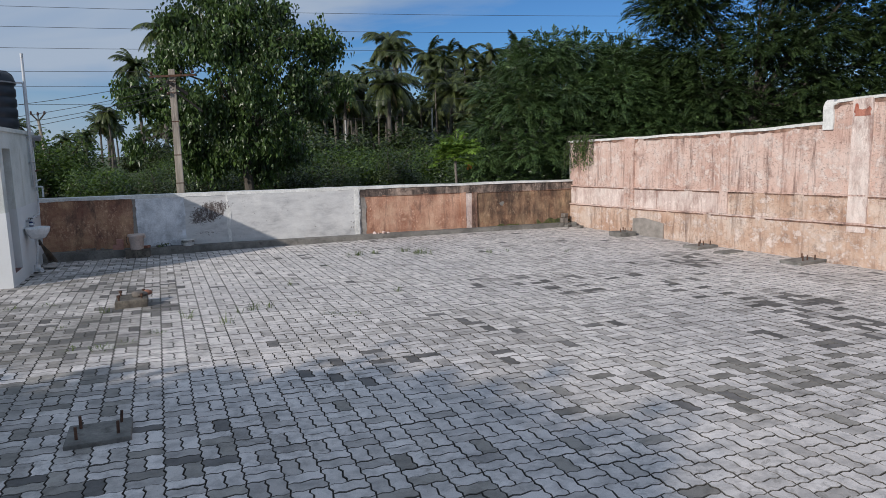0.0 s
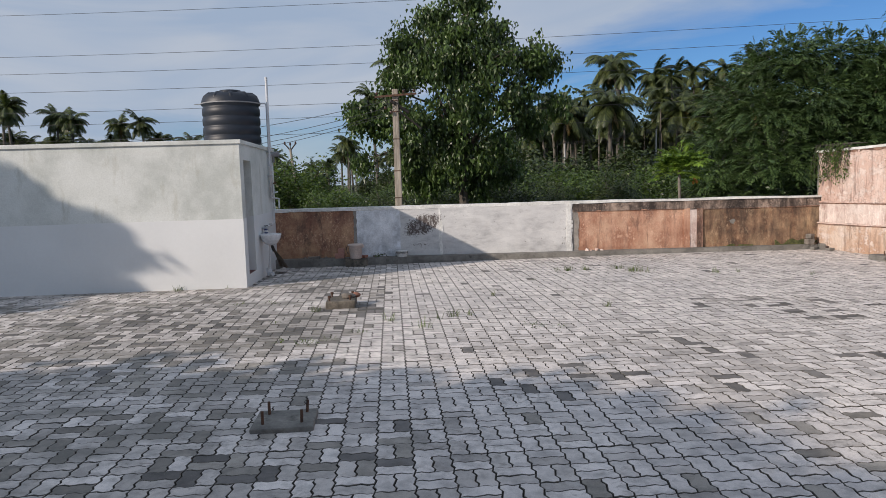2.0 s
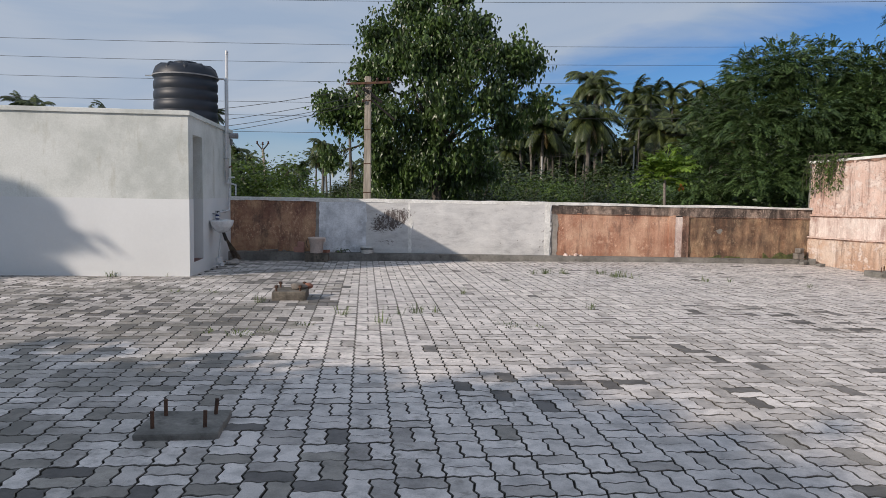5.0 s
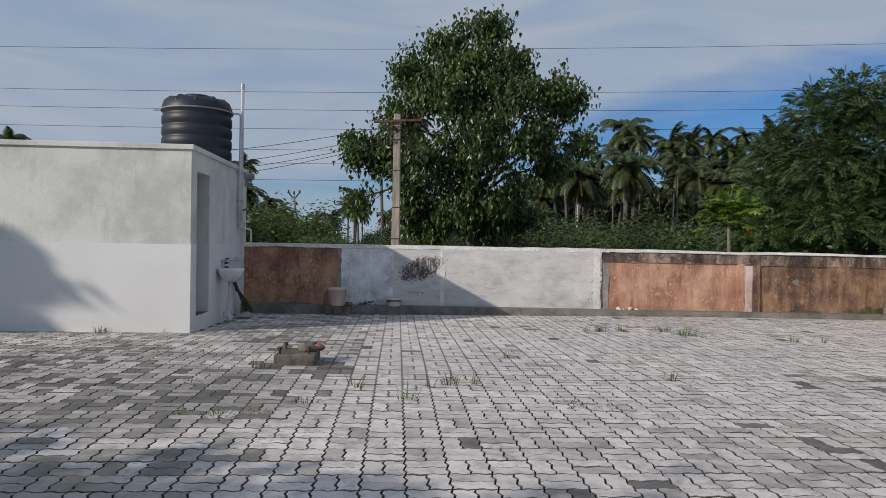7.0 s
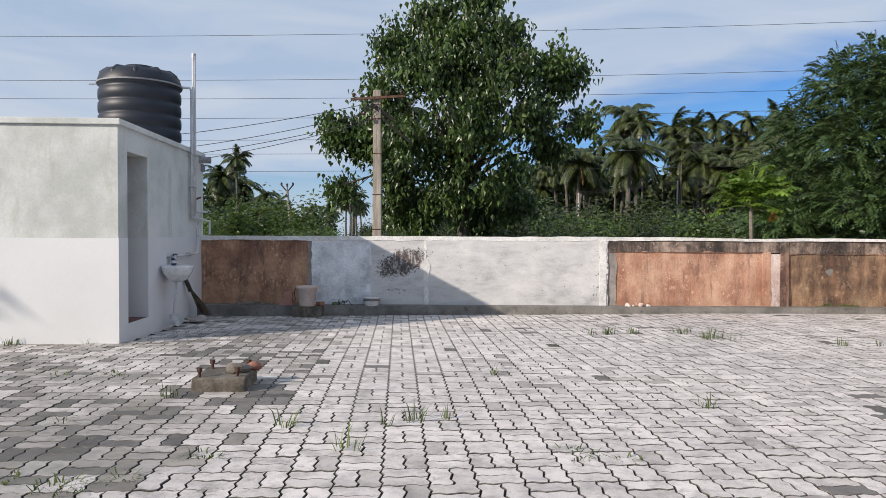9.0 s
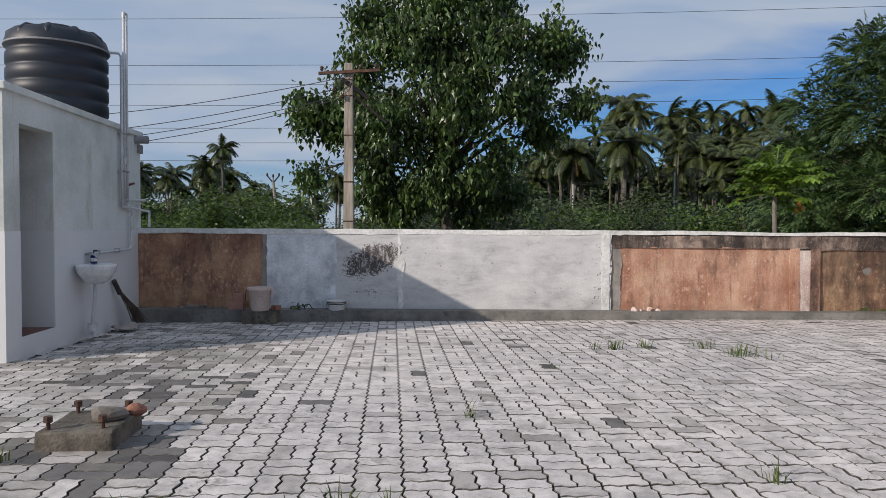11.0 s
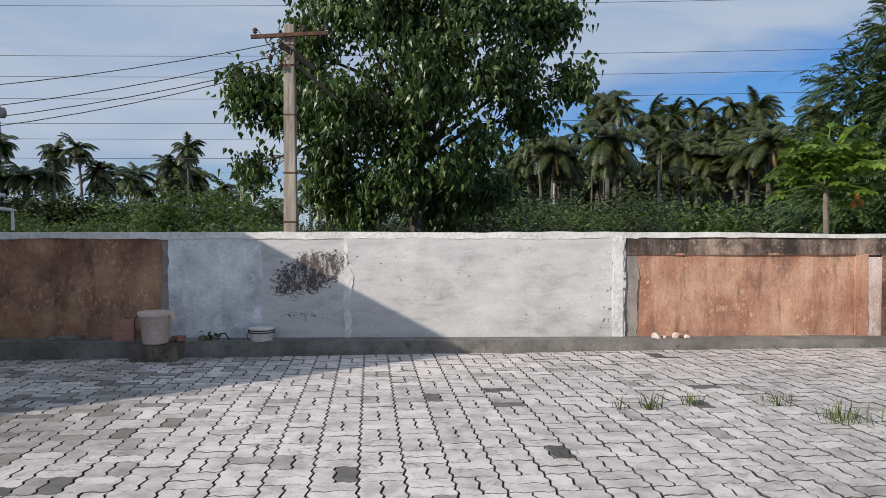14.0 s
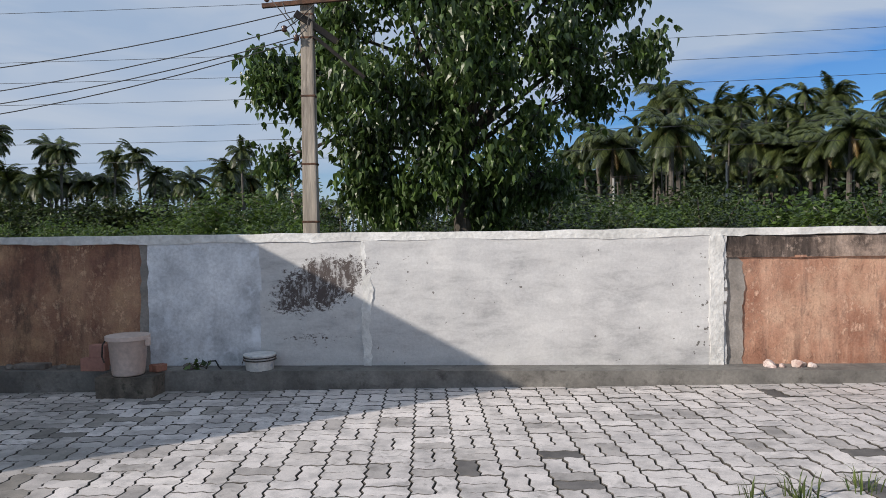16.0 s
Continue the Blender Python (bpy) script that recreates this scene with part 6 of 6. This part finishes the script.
ct, st = math.cos(TURN), math.sin(TURN)
jv, jf, ji, off = [], [], [], 0
meshes = {}
for (h, tone) in [(h, tone) for h in (True, False) for tone in range(4)]:
    v, f, c = PV[h]
    me = bpy.data.meshes.new("paver")
    me.from_pydata([tuple(p) for p in v], [], f)
    me.materials.append(PAVE[TONES[tone]][1])
    me.materials.append(M_JOINT)
    me.materials.append(M_EDGE)
    me.polygons.foreach_set("material_index", [0 if k == 0 else 1 if k % 2 else 2 for k in range(len(f))])
    meshes[h, tone] = me
near = []
for ci in range(-46, 50):
    for cj in range(-66, 32):
        horizontal = (ci + cj) % 2 == 0
        for s in (0, 1):
            i, j = 2 * ci, 2 * cj
            if horizontal:
                j += s
            else:
                i += s
            v, f, c = PV[horizontal]
            lx, ly = i * W + c[0], j * W + c[1]
            x, y = PIV.x + ct * lx - st * ly, PIV.y + st * lx + ct * ly
            if y > 15.0 or y < -5.5 or x > 7.26 + (15.2 - y) * 0.158 or x < -10:
                continue
            u, w = (x + 3.55) * ct + (y - 12.13) * st, (y - 12.13) * ct - (x + 3.55) * st
            if u < -0.02 and w > 0.02:
                continue
            z = floor_z(y, x) + prng.uniform(-0.0022, 0.0022)
            tone = paver_tone(x, y)
            rz = TURN + prng.gauss(0, 0.006)
            rx, ry = prng.gauss(0, 0.008), prng.gauss(0, 0.008)
            if -1.2 < x < 1.3 and 11.6 < y < 13.8:
                near.append((horizontal, tone, x, y, z, rx, ry, rz))
                continue
            cz, sz = math.cos(rz), math.sin(rz)
            q = np.empty_like(v)
            q[:, 0] = x + cz * v[:, 0] - sz * v[:, 1]
            q[:, 1] = y + sz * v[:, 0] + cz * v[:, 1]
            q[:, 2] = z + v[:, 2] + v[:, 1] * rx - v[:, 0] * ry
            jv.append(q)
            jf.extend([tuple(k + off for k in t) for t in f])
            ji.extend([tone if k == 0 else 4 if k % 2 else 5 for k in range(len(f))])
            off += len(q)
rest = mesh_of("pavers", np.concatenate(jv), jf, [PAVE[k][0] for k in TONES] + [M_JOINT, M_EDGE], paving, "", ji)
rest["kind"] = "stuff"
for horizontal, tone, x, y, z, rx, ry, rz in near:
    ob = new("paver", meshes[horizontal, tone])
    ob.parent = paving
    ob.matrix_basis = Matrix.LocRotScale((x, y, z), Euler((rx, ry, rz)), None)
